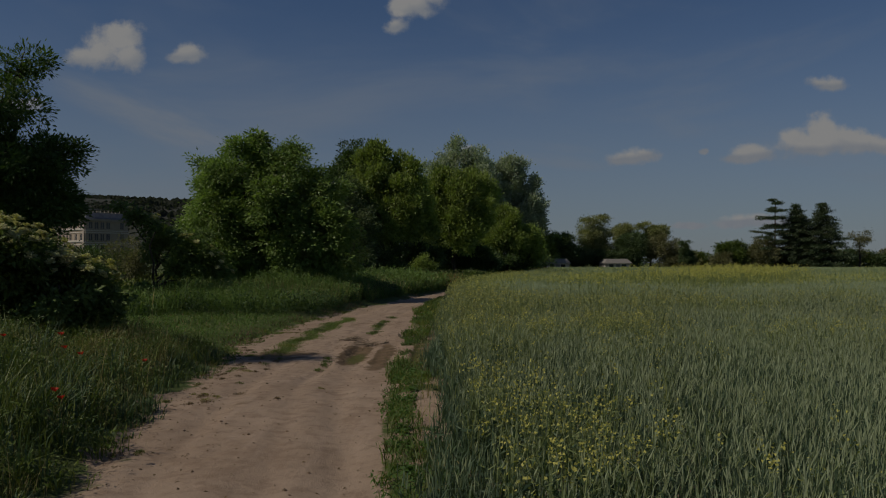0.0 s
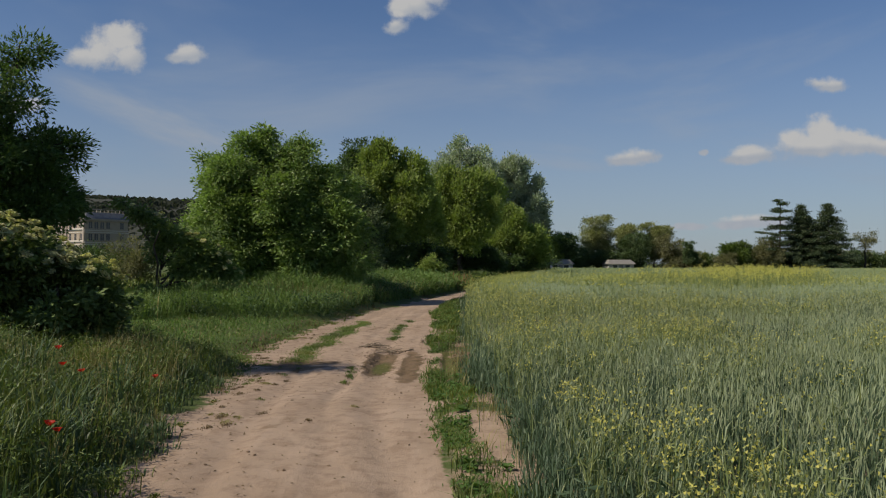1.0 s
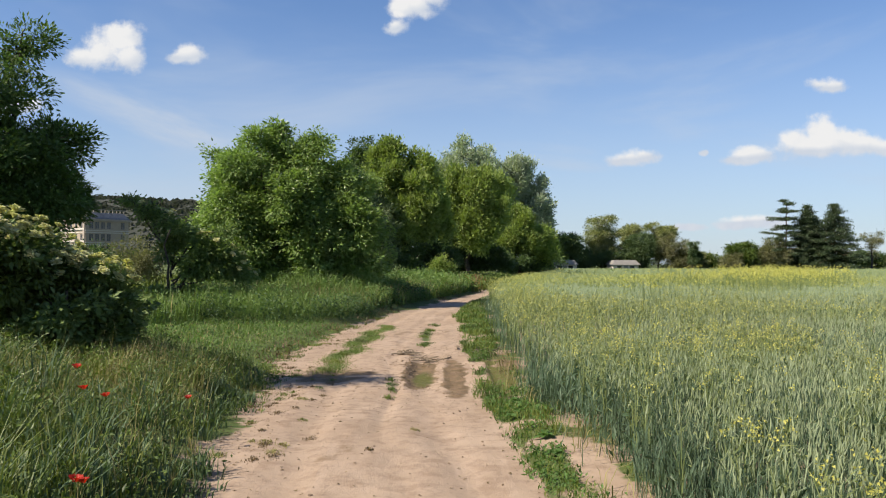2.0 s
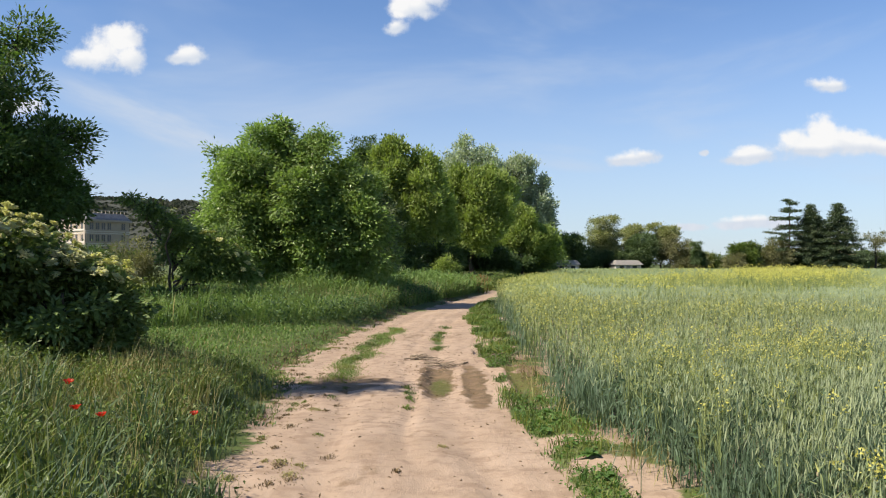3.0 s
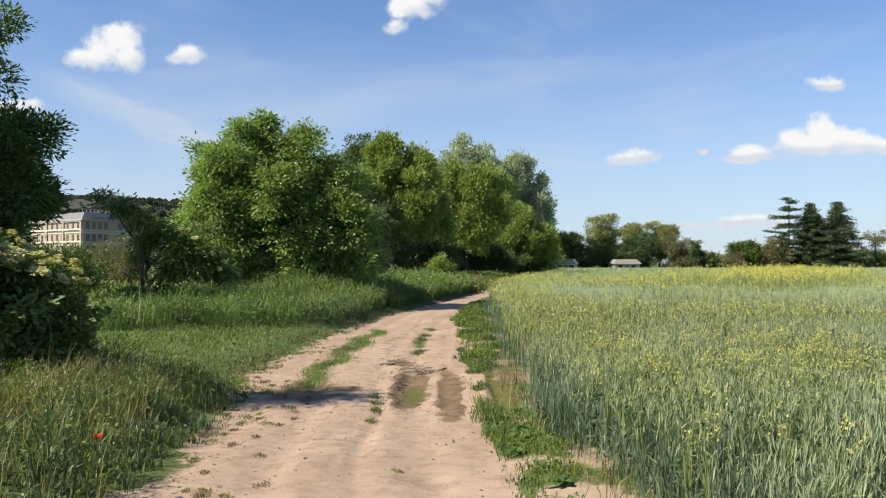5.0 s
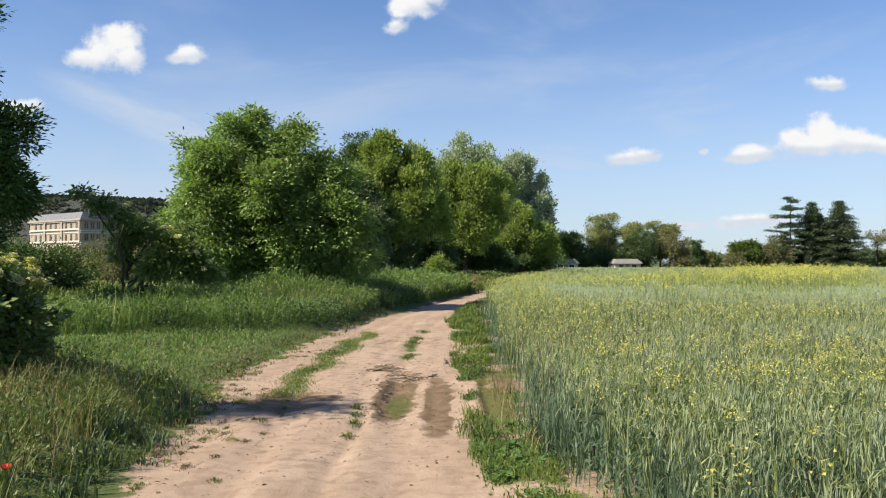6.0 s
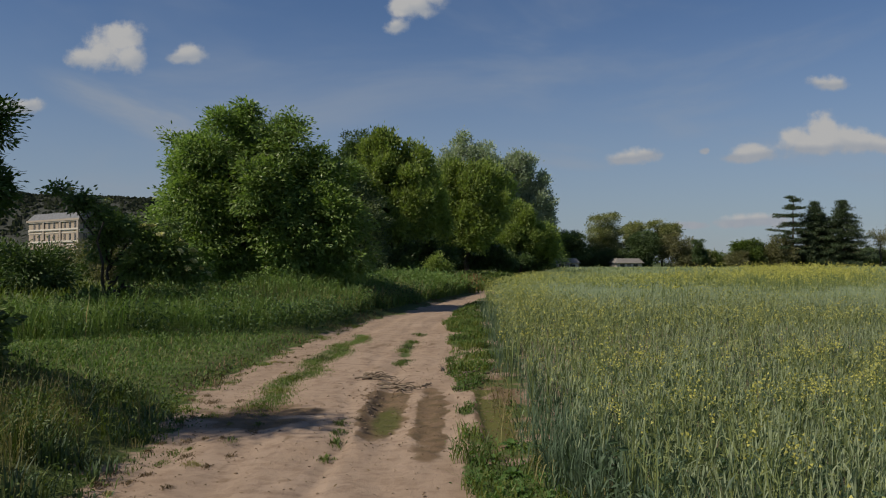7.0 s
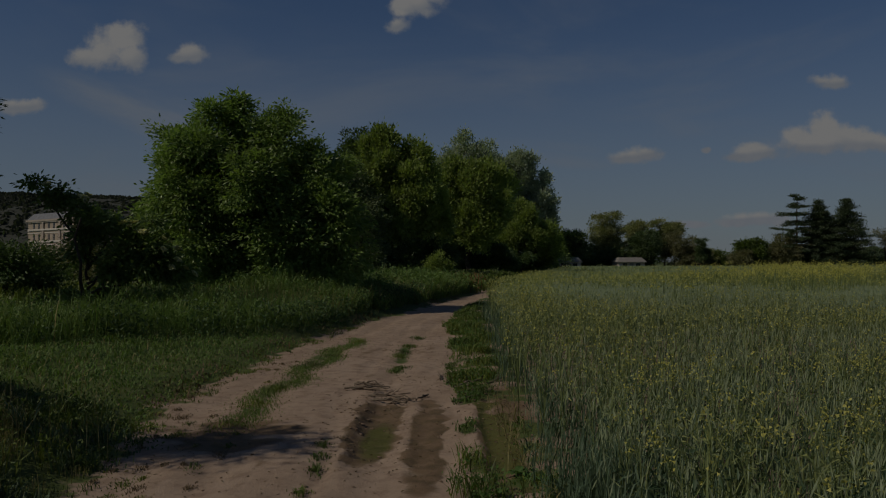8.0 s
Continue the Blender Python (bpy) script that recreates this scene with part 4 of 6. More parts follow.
def make_verge():
    """The green strip between the track and the crop, and the thin growth along the wheels' crown."""
    green, herb = [], []
    p = scatter(-1.2, 0.6, 2.5, 34, 720, lambda x, y: (x > right_edge(y) - 0.06 + 0.14 * grain(x, y, 0.5, 33)) & (x < crop_edge(y) + 0.15) & (grain(x, y, 0.5, 31) + 0.35 * RNG.random(len(x)) > -0.02 - 0.25 * (y < 13) * (x < right_edge(y) + 0.4) + 0.35 * np.exp(-((x + 0.2) / 0.25) ** 2 - ((y - 16.2) / 2.2) ** 2) + 0.25 * np.clip((x - right_edge(y) - 0.42) / 0.2, 0, 1))
                & (((x + 0.12) / 0.17) ** 2 + ((y - 8.6) / 1.3) ** 2 > 0.7 + RNG.random(len(x))) & (((x + 0.44) / 0.2) ** 2 + ((y - 14.4) / 1.9) ** 2 > 0.6 + 0.8 * RNG.random(len(x))))
    n = len(p)
    fat = 1 + np.clip((p[:, 1] - 10) / 12, 0, 2)
    clump = np.clip(0.9 + 1.1 * grain(p[:, 0], p[:, 1], 0.55, 35), 0.45, 2.0)
    h = RNG.uniform(0.05, 0.17, n) * clump
    green.append(blades(p, h, h * RNG.uniform(0.3, 1.0, n), RNG.uniform(0.005, 0.01, n) * fat, 1.0))
    for k in range(2):
        pick = RNG.random(n) < 0.45 + 0.5 * (grain(p[:, 0], p[:, 1], 0.7, 36) > 0)
        q = p[pick]
        m = len(q)
        herb.append(leaves(q + RNG.normal(0, 0.03, (m, 3)) * [1, 1, 0] + np.array([0, 0, 1]) * (RNG.uniform(0.01, 0.11, m) * clump[pick])[:, None], RNG.normal(size=(m, 3)) + [0, 0, 0.3], RNG.uniform(0.022, 0.05, m), RNG.uniform(0.011, 0.022, m), 0.15, RNG,
                           RNG.normal(0, 0.6, (m, 3)) + [0, 0, 1]))
    p = scatter(-0.6, 0.5, 4, 17, 150, lambda x, y: (np.abs(x - crop_edge(y) + 0.02) < 0.16) & (grain(x, y, 0.45, 34) > -0.05))
    n = len(p)
    h = RNG.uniform(0.05, 0.30, n)
    stuff("withered_crop", [blades(p, h, h * RNG.uniform(0.3, 1.1, n), RNG.uniform(0.005, 0.010, n), 1.0)], STRAW, "withered straw-coloured stems at the foot of the crop", "grass")
    stuff("verge_grass", green, GRASS, "low green grass on the verge beside wheat", "grass")
    stuff("verge_herbs", herb, WEED, "low leafy herbs on the sandy verge", "herbs")


make_verge()

# ---- trees ----


def tube(points, radii, sides=7):
    """A tapered limb along a bent line."""
    points = np.asarray(points, float)
    rings = []
    for k, p in enumerate(points):
        d = points[min(k + 1, len(points) - 1)] - points[max(k - 1, 0)]
        d /= max(np.linalg.norm(d), 1e-6)
        a = np.cross(d, [0.3, 0.9, 0.1])
        a /= max(np.linalg.norm(a), 1e-6)
        b = np.cross(d, a)
        t = np.linspace(0, 2 * np.pi, sides, endpoint=False)
        rings.append(p + radii[k] * (np.cos(t)[:, None] * a + np.sin(t)[:, None] * b))
    v = np.concatenate(rings)
    f = []
    for k in range(len(points) - 1):
        for s in range(sides):
            i, j = k * sides + s, k * sides + (s + 1) % sides
            f += [(i, j, j + sides), (i, j + sides, i + sides)]
    return v, np.array(f)


def limb(a, b, r0, r1, sag=0.0, wob=0.08, rng=RNG, sides=7):
    a, b = np.asarray(a, float), np.asarray(b, float)
    t = np.linspace(0, 1, 6)[:, None]
    length = np.linalg.norm(b - a)
    pts = a + (b - a) * t + np.array([0, 0, sag * length]) * (np.sin(np.pi * t))
    pts[1:-1] += rng.normal(0, wob * length / 4, (4, 3))
    return tube(pts, np.linspace(r0, r1, 6), sides)


def make_tree(name, x, y, lobes, leaf, bark, label, category, sprays=900, per_spray=14, long=0.12, wide=0.05, spread=0.22, droop=-0.25, trunk=0.16, stems=1, seed=1,
              hollow=0.55, group="", z=None, extra=None, sink=0.0, shoot=0.0, far=False, per_bough=20, lump=0.30):
    """lobes: (dx, dy, z, rx, ry, rz) round the tree's foot. Leaves sit in sprays on boughs near the skins of the lobes, a few inside; shoot: how upright the sprays grow."""
    rng = np.random.default_rng(seed)
    root = base_at(name, x, y, z)
    lob = np.array(lobes, float)
    lob[:, 2] += sink
    lob[:, 3:6] *= 0.88
    area = (lob[:, 3] * lob[:, 4] + lob[:, 3] * lob[:, 5] + lob[:, 4] * lob[:, 5])
    count = max(6 * len(lob), int(sprays / per_bough))
    which = rng.choice(len(lob), count, p=area / area.sum())
    d = rng.normal(size=(count, 3))
    d /= np.linalg.norm(d, axis=1, keepdims=True)
    bough = lob[which, :3] + d * lob[which, 3:6] * (0.62 + 0.36 * rng.random(count) ** 0.7)[:, None]
    big = lump * lob[which, 3:6].mean(1) * rng.uniform(0.5, 1.5, count)
    who = rng.choice(count, sprays, p=big ** 2 / (big ** 2).sum())
    e = rng.normal(size=(sprays, 3)) + d[who] * 0.6 + [0, 0, 0.35]
    e /= np.linalg.norm(e, axis=1, keepdims=True)
    centre = bough[who] + e * (big[who] * (0.35 + 0.65 * rng.random(sprays) ** hollow))[:, None]
    d = d[who] * 0.5 + e * 0.6
    d /= np.linalg.norm(d, axis=1, keepdims=True)
    # the shaded heart of the crown
    inner = rng.random(sprays) < 0.16
    deep = rng.choice(len(lob), sprays, p=area / area.sum())
    centre[inner] = (lob[deep, :3] + d * lob[deep, 3:6] * 0.6 * rng.random((sprays, 1)))[inner]
    centre[:, 2] = np.maximum(centre[:, 2], 0.10)
    who = np.repeat(np.arange(len(centre)), per_spray)
    m = len(who)
    off = rng.normal(0, 1, (m, 3)) * spread * np.array([1 - 0.3 * shoot, 1 - 0.3 * shoot, 0.6 + 0.9 * shoot])
    aim = off / spread * 0.6 + d[who] * 0.7 + rng.normal(0, 0.35, (m, 3)) + [0, 0, droop + shoot]
    sway = rng.normal(0, 0.4, (sprays, 3))
    face = d[who] * 0.95 + sway[who] + rng.normal(0, 0.35, (m, 3)) + [0, 0, 0.55]
    make = flakes if far else functools.partial(leaves, fold=0.12)
    v, f = make(centre[who] + off, aim, rng.uniform(0.7, 1.3, m) * long, rng.uniform(0.75, 1.25, m) * wide, rng=rng, face=face)
    part("crown", mesh_of("crown", v, f, leaf), root)
    top = lob[:, 2].max()
    for s in range(stems):
        a = 2.4 * s + seed
        foot = np.array([0.25 * trunk * 4 * math.cos(a) * (stems > 1), 0.25 * trunk * 4 * math.sin(a) * (stems > 1), -0.05])
        head = np.array([lob[:, 0].mean() + (stems > 1) * 0.9 * math.cos(a), lob[:, 1].mean() + (stems > 1) * 0.9 * math.sin(a), top * 0.72])
        part("trunk", mesh_of("trunk", *limb(foot, head, trunk * (1 if stems == 1 else 0.65), trunk * 0.25, 0.0, 0.10, rng, 9), bark, True), root)
    for k, lobe in enumerate(lob):
        start = np.array([lob[:, 0].mean() * 0.4, lob[:, 1].mean() * 0.4, min(lobe[2] * 0.55, top * 0.45)])
        part("limb", mesh_of("limb", *limb(start, lobe[:3], trunk * 0.45, trunk * 0.12, 0.06, 0.12, rng), bark, True), root)
        if lobe[3] > 0.5 * spread:
            twigs = []
            for j in range(5):
                e = rng.normal(size=3)
                e = lobe[:3] + e / np.linalg.norm(e) * lobe[3:6] * 0.9
                twigs.append(limb(lobe[:3], e, trunk * 0.14, trunk * 0.03, 0.02, 0.15, rng, 5))
            part("twig_spray", mesh_of("twig_spray", *pile(twigs), bark, True), root)
    if extra:
        extra(root, centre, d, rng)
    return tagged(root, label, category, group)


def umbels(count, size, low=0.0):
    """Flat cream flower heads on the outside of an elder's crown."""
    def put(root, centre, d, rng):
        out = ((centre - centre.mean(0)) * d).sum(1)
        ok = np.where((d[:, 2] > low) & (d[:, 1] < 0.35) & (out > np.quantile(out, 0.6)) & (centre[:, 2] > np.quantile(centre[:, 2], 0.55)))[0]
        for k in rng.choice(ok, min(count, len(ok)), replace=False):
            c, big = centre[k] + d[k] * 0.20 + [0, 0, 0.05], size * rng.uniform(0.65, 1.25)
            tilt = d[k] * 0.7 + np.array([0, 0, 0.7])
            tilt /= np.linalg.norm(tilt)
            e1 = np.cross(tilt, [0.2, 0.9, 0.1])
            e1 /= np.linalg.norm(e1)
            e2 = np.cross(tilt, e1)
            # rays from one stalk, each ending in a spread plate of florets
            m = 54
            r, t = np.sqrt(rng.random(m)) * rng.uniform(0.75, 1.05, m), rng.uniform(0, 2 * np.pi, m)
            w, turn = rng.uniform(0.16, 0.30, m), rng.uniform(0, 2 * np.pi, m)
            px, py = r * np.cos(t), r * np.sin(t)
            q = c + big * (px[:, None] * e1 + py[:, None] * e2 + (0.45 - 0.45 * r ** 2 + rng.normal(0, 0.09, m))[:, None] * tilt)
            side = big * w[:, None] * (np.cos(turn)[:, None] * e1 + np.sin(turn)[:, None] * e2)
            lift = big * w[:, None] * (np.sin(turn)[:, None] * e1 - np.cos(turn)[:, None] * e2)
            v = np.concatenate([[c - tilt * 0.3 * big], np.stack([q + side, q - side, q + lift], 1).reshape(-1, 3)])
            k0 = 1 + 3 * np.arange(m)[:, None]
            f = np.concatenate([k0 + [0, 1, 2], np.concatenate([0 * k0, k0, k0 + 1], 1)])
            me = mesh_of("umbel", v, f, UMBEL)
            part("umbel", me, root, "flat cream flower umbel")
    return put


def bush(*rows):
    return rows


# the foreground elder
make_tree("elder_bush", -6.7, 14.3, [(0.05, 0, 1.0, 0.85, 0.9, 0.6), (-0.85, -0.7, 1.65, 0.75, 0.8, 0.55), (-0.6, 0.1, 1.45, 0.6, 0.8, 0.5), (0.62, 0.0, 0.95, 0.42, 0.6, 0.42), (-0.15, 0.1, 1.3, 0.5, 0.6, 0.45), (-0.2, 0.2, 0.55, 1.1, 1.1, 0.5), (-1.6, 0.1, 1.3, 1.0, 1.0, 0.9)],
          ELDER, BARK, "dense dark green elder bush with cream flower umbels", "bush", 3200, 12, 0.105, 0.054, 0.09, -0.2, 0.07, 3, 3, 0.6, extra=umbels(210, 0.10, 0.2), sink=-0.32)
# the ash at the edge
make_tree("ash_tree", -13.0, 23.0, [(0.6, 0.3, 7.2, 0.8, 0.9, 0.9), (0.1, 0.1, 6.0, 1.3, 1.3, 0.9), (1.6, 0.0, 4.6, 1.0, 1.1, 0.75), (0.8, -0.4, 4.2, 1.4, 1.5, 0.9), (1.3, 0.3, 3.3, 1.1, 1.1, 0.7), (-1.2, 0.2, 4.6, 1.6, 1.6, 1.4),
                                   (-0.8, -1.6, 6.6, 1.2, 1.2, 1.1), (0.1, 0.2, 3.4, 1.4, 1.4, 0.7), (1.6, 0.2, 4.4, 0.8, 1.0, 0.8), (1.4, 0, 3.4, 1.1, 1.1, 0.9), (0.9, 0, 2.7, 1.3, 1.2, 0.8)],
          ASH_LEAF, BARK, "tall dark green ash tree with feathery leaves", "tree", 4600, 13, 0.14, 0.055, 0.13, -0.1, 0.20, 1, 5, 0.5, sink=-0.32)
# the walnut
make_tree("walnut_tree", -6.72, 31.0, [(-0.45, 0, 6.35, 0.5, 0.6, 0.5), (-0.9, 0.1, 5.75, 0.95, 0.9, 0.7), (0.0, 0.2, 5.6, 0.9, 0.9, 0.7), (-1.5, 0, 5.85, 0.4, 0.5, 0.35), (-2.6, 0, 5.4, 0.42, 0.5, 0.4), (-1.4, -0.3, 4.7, 1.2, 1.2, 0.9), (0.95, 0.2, 5.9, 0.45, 0.5, 0.5), (0.7, -0.2, 4.9, 1.1, 1.1, 0.9),
                                      (-2.3, -0.4, 4.0, 0.85, 0.9, 0.7), (-1.5, -0.8, 3.4, 1.4, 1.2, 1.0), (0.1, -1.1, 3.6, 1.1, 1.1, 0.9), (0.7, -1.0, 2.8, 1.1, 1.0, 0.9), (1.9, 0.1, 4.0, 1.0, 1.2, 1.0), (2.3, -0.5, 2.7, 1.1, 1.1, 1.0), (-2.45, -0.2, 2.6, 1.1, 1.0, 0.9),
                                      (-2.9, 0, 1.4, 0.9, 0.9, 0.7), (-1.3, -0.9, 1.9, 1.3, 1.1, 0.8), (1.2, -0.9, 1.8, 1.4, 1.1, 0.8), (2.6, -0.4, 1.5, 1.0, 1.0, 0.7), (0.2, -0.6, 0.9, 2.6, 1.0, 0.45)],
          WALNUT, BARK, "broad green walnut tree with drooping leaves", "tree", 9500, 13, 0.135, 0.062, 0.12, -0.35, 0.15, 4, 8, 0.7, sink=-0.32, per_bough=15, lump=0.36)
# an unseen bush left of the start, added to shade the near meadow
make_tree("unseen_shade_bush", -6.75, 5.7, [(0, 0, 1.4, 0.9, 1.3, 0.8), (0.05, 1.3, 1.2, 0.75, 0.8, 0.7), (0, -1.3, 1.3, 0.8, 0.9, 0.75)], ASH_LEAF, BARK, "loose green unseen bush added to shade the meadow", "bush", 300, 12, 0.10, 0.06, 0.18, -0.1, 0.06, 3, 15, 0.5)
# an unseen slim tree, added so that its shade lies across the track
make_tree("unseen_shade_tree", -9.3, 11.4, [(0.7, 0.3, 5.4, 0.6, 0.35, 0.3), (0.3, 0.2, 5.7, 0.4, 0.35, 0.25), (-0.2, 0.0, 5.5, 0.4, 0.4, 0.3)],
          ASH_LEAF, BARK, "slim unseen tree added to shade the track", "tree", 240, 12, 0.12, 0.05, 0.22, -0.1, 0.05, 1, 13, 0.5)
# a dark elder tree with a crooked stem
make_tree("elder_tree", -8.7, 23.8, [(-0.95, 0, 3.3, 0.22, 0.3, 0.16), (-0.5, 0, 3.0, 0.32, 0.35, 0.2), (-0.05, 0, 2.65, 0.36, 0.4, 0.26), (0.4, 0, 2.35, 0.38, 0.45, 0.3), (0.1, 0, 1.9, 0.26, 0.4, 0.35), (1.2, 0.1, 1.75, 0.45, 0.55, 0.45), (1.5, 0.2, 2.45, 0.4, 0.4, 0.2),
                                     (0.8, 0.1, 1.55, 0.3, 0.4, 0.35), (0.2, 0.0, 0.6, 0.75, 0.8, 0.5), (-0.4, 0.1, 0.45, 0.6, 0.7, 0.4), (1.8, 0.3, 1.3, 0.45, 0.45, 0.45), (0.9, 0.1, 2.3, 0.3, 0.35, 0.2)],
          YOUNG_ELDER, BARK, "crooked dark elder tree with scattered white umbels", "tree", 2300, 12, 0.105, 0.05, 0.11, -0.35, 0.07, 2, 11, 0.45, extra=umbels(30, 0.10, -0.2), sink=-0.32)

# ---- the wood beside the track ----
make_tree("hornbeam_tree", -8.75, 82.0, [(-0.85, 0, 12.1, 1.75, 1.8, 1.7), (-0.6, 0, 9.9, 2.4, 2.4, 2.2), (-0.2, 0, 6.8, 2.6, 2.6, 2.6), (-1.6, -1.0, 4.0, 2.8, 2.4, 2.2)],
          DARK_LEAF, BARK, "dark green tree standing behind the walnut", "tree", 1900, 26, 0.24, 0.15, 0.34, -0.2, 0.28, 1, 21, 0.6, group="trees of the wood", far=True)
make_tree("maple_tree", -4.6, 63.5, [(-2.0, 0, 7.5, 1.4, 1.4, 1.4), (-0.7, 0, 8.4, 1.9, 1.9, 1.6), (1.0, 0, 8.6, 1.6, 1.7, 1.4), (-1.6, -0.3, 5.6, 2.1, 2.0, 2.1), (1.4, -0.3, 5.8, 2.1, 2.1, 2.4), (-0.3, -0.8, 4.2, 2.7, 2.2, 1.5), (2.6, 0, 4.2, 1.6, 1.6, 1.4), (1.9, 1.0, 7.0, 1.4, 1.5, 1.4), (-0.2, 0.8, 7.2, 1.5, 1.4, 1.3)],
          MAPLE, BARK, "yellow-green maple tree at the wood's edge", "tree", 3300, 28, 0.20, 0.14, 0.22, 0.0, 0.24, 1, 22, 0.62, group="trees of the wood", shoot=0.6, far=True, per_bough=22, lump=0.42)
make_tree("maple_tree", 1.3, 78.0, [(-1.6, 0, 8.9, 2.1, 2.1, 1.5), (0.9, 0, 8.5, 2.1, 2.1, 1.7), (-0.7, -0.5, 6.9, 3.0, 2.8, 2.5), (2.0, -0.3, 6.9, 2.2, 2.3, 2.5), (0.3, -1.2, 4.7, 3.2, 2.8, 1.6), (-2.6, -0.6, 5.0, 1.8, 1.8, 1.6)],
          MAPLE, BARK, "broad yellow-green maple tree at the wood's edge", "tree", 3300, 28, 0.22, 0.16, 0.25, 0.0, 0.26, 1, 23, 0.62, group="trees of the wood", shoot=0.6, far=True, per_bough=22, lump=0.42)
make_tree("maple_tree", 7.8, 98.0, [(0, 0, 6.2, 2.3, 2.2, 1.6), (-0.8, -0.4, 4.0, 3.2, 2.8, 1.9), (2.2, 0, 3.7, 2.4, 2.2, 1.7), (3.6, 0.4, 2.4, 1.8, 1.6, 1.3)],
          MAPLE, BARK, "low rounded light green tree at the wood's edge", "tree", 1700, 26, 0.24, 0.17, 0.30, 0.0, 0.2, 1, 24, 0.62, group="trees of the wood", shoot=0.45, far=True, lump=0.38)
make_tree("blackthorn_tree", -4.9, 46.0, [(-0.9, 0, 5.2, 0.9, 1.0, 0.9), (-1.5, 0, 4.6, 1.0, 1.1, 1.2), (-0.2, 0, 4.0, 0.9, 1.1, 1.1), (-0.7, -0.4, 3.2, 1.3, 1.3, 1.4), (0.1, -0.2, 2.4, 1.0, 1.1, 1.2), (-0.5, -0.4, 1.5, 1.4, 1.3, 1.2)],
          THORN, BARK, "greyish dark green blackthorn tree behind the walnut", "tree", 1700, 22, 0.12, 0.07, 0.22, -0.1, 0.12, 3, 25, 0.6, group="trees of the wood", far=True)
# trees added behind others to shade the wood's base; last three close gaps
for k, (bx, by, tall) in enumerate(((-9.5, 46.0, 7.2), (-13.0, 53.0, 8.2), (-8.0, 60.0, 8.0), (-6.6, 73.0, 8.8), (-11.0, 68.0, 9.0), (0.5, 92.0, 7.0), (-3.5, 88.0, 8.0), (5.5, 101.0, 6.0))):
    make_tree("hornbeam_tree", bx, by, [(0, 0, tall * 0.82, 1.8, 1.8, tall * 0.16), (-1.0, 0, tall * 0.6, 2.2, 2.0, tall * 0.2), (1.1, 0, tall * 0.55, 2.0, 2.0, tall * 0.22), (0, 0, tall * 0.3, 2.5, 2.2, tall * 0.22)],
              DARK_LEAF, BARK, "dark green tree added inside the wood", "tree", 900, 22, 0.20, 0.13, 0.32, -0.2, 0.18, 1, 26 + k, 0.6, group="trees of the wood", far=True)
for k, (bx, by, bw, bh) in enumerate(((-7.6, 51.0, 2.0, 2.6), (-5.0, 61.0, 2.6, 3.0), (-2.2, 66.5, 2.4, 3.2), (-0.9, 80.0, 2.8, 3.6), (2.6, 79.5, 2.4, 3.0), (4.9, 91.0, 3.0, 3.2), (8.6, 98.5, 2.6, 2.6), (12.0, 112.0, 3.0, 3.2),
                                      (-10.5, 47.0, 2.4, 3.2), (-13.0, 52.0, 2.8, 4.2))):
    make_tree("shrub", bx, by, [(0, 0, bh * 0.62, bw * 0.8, bw * 0.8, bh * 0.38), (-bw * 0.5, 0.2, bh * 0.4, bw * 0.7, bw * 0.7, bh * 0.38), (bw * 0.5, -0.2, bh * 0.36, bw * 0.7, bw * 0.7, bh * 0.36)],
              DARK_LEAF, BARK, "dark shaded shrub under the wood's trees", "bush", 420, 22, 0.20, 0.12, 0.30, -0.1, 0.08, 2, 31 + k, 0.6, group="shrubs under the wood", far=True)
make_tree("young_shrub", -1.4, 55.5, [(0, 0, 0.75, 0.75, 0.7, 0.55), (0.2, 0, 1.25, 0.35, 0.35, 0.4)], MAPLE, BARK, "small bright yellow-green shrub on the bank", "bush", 260, 12, 0.12, 0.07, 0.18, 0.1, 0.03, 2, 51, 0.4)
make_tree("sapling", 1.3, 44.5, [(0, 0, 0.75, 0.35, 0.35, 0.4), (0.5, 0.3, 0.5, 0.4, 0.4, 0.3)], LUSH, BARK, "small sapling at the corner of the crop", "bush", 120, 10, 0.10, 0.05, 0.14, 0.1, 0.02, 2, 52, 0.3)
# silver poplars, tall and far behind
make_tree("silver_poplar", 4.0, 168.0, [(-1.1, 0, 23.6, 4.1, 4, 2.7), (3.6, 0, 22.3, 3.6, 4, 3.0), (-4.6, 0, 20.6, 3.6, 4, 3.0), (2.2, 0, 17.4, 6.6, 6, 4.6), (-4.0, 0, 14.5, 5.0, 5, 5.0), (3, 0, 10.5, 7, 6, 5)],
          POPLAR, BARK, "tall grey-green silver poplar", "tree", 2600, 26, 0.42, 0.32, 0.55, 0.0, 0.5, 1, 61, 0.66, group="poplars", shoot=0.45, far=True, lump=0.38)
make_tree("silver_poplar", 15.6, 173.0, [(-0.5, 0, 20.9, 3.6, 3.6, 3.0), (0.7, 0, 16.8, 4.3, 4, 3.2), (3.1, 0, 13.4, 3.6, 3.6, 3.6), (-2.9, 0, 16.8, 4.6, 4, 4.0), (0.7, 0, 9.6, 4.8, 4.4, 4.4), (3.6, 0, 7.4, 3.0, 3, 3.0)],
          POPLAR, BARK, "tall grey-green silver poplar with billowing crown", "tree", 2600, 26, 0.42, 0.32, 0.55, 0.0, 0.45, 1, 62, 0.66, group="poplars", shoot=0.45, far=True, lump=0.38)

# ---- the far side of the field ----


def far_tree(name, x, y, lobes, leaf, label, category, seed, count=520, fine=0.55, group="far trees", spread=0.48, trunk=0.25, shoot=0.0):
    return make_tree(name, x, y, lobes, leaf, BARK, label, category, count, 24, fine * 0.62, fine * 0.42, spread, -0.1, trunk, 1, seed, 0.6, group, shoot=shoot, far=True, per_bough=12)


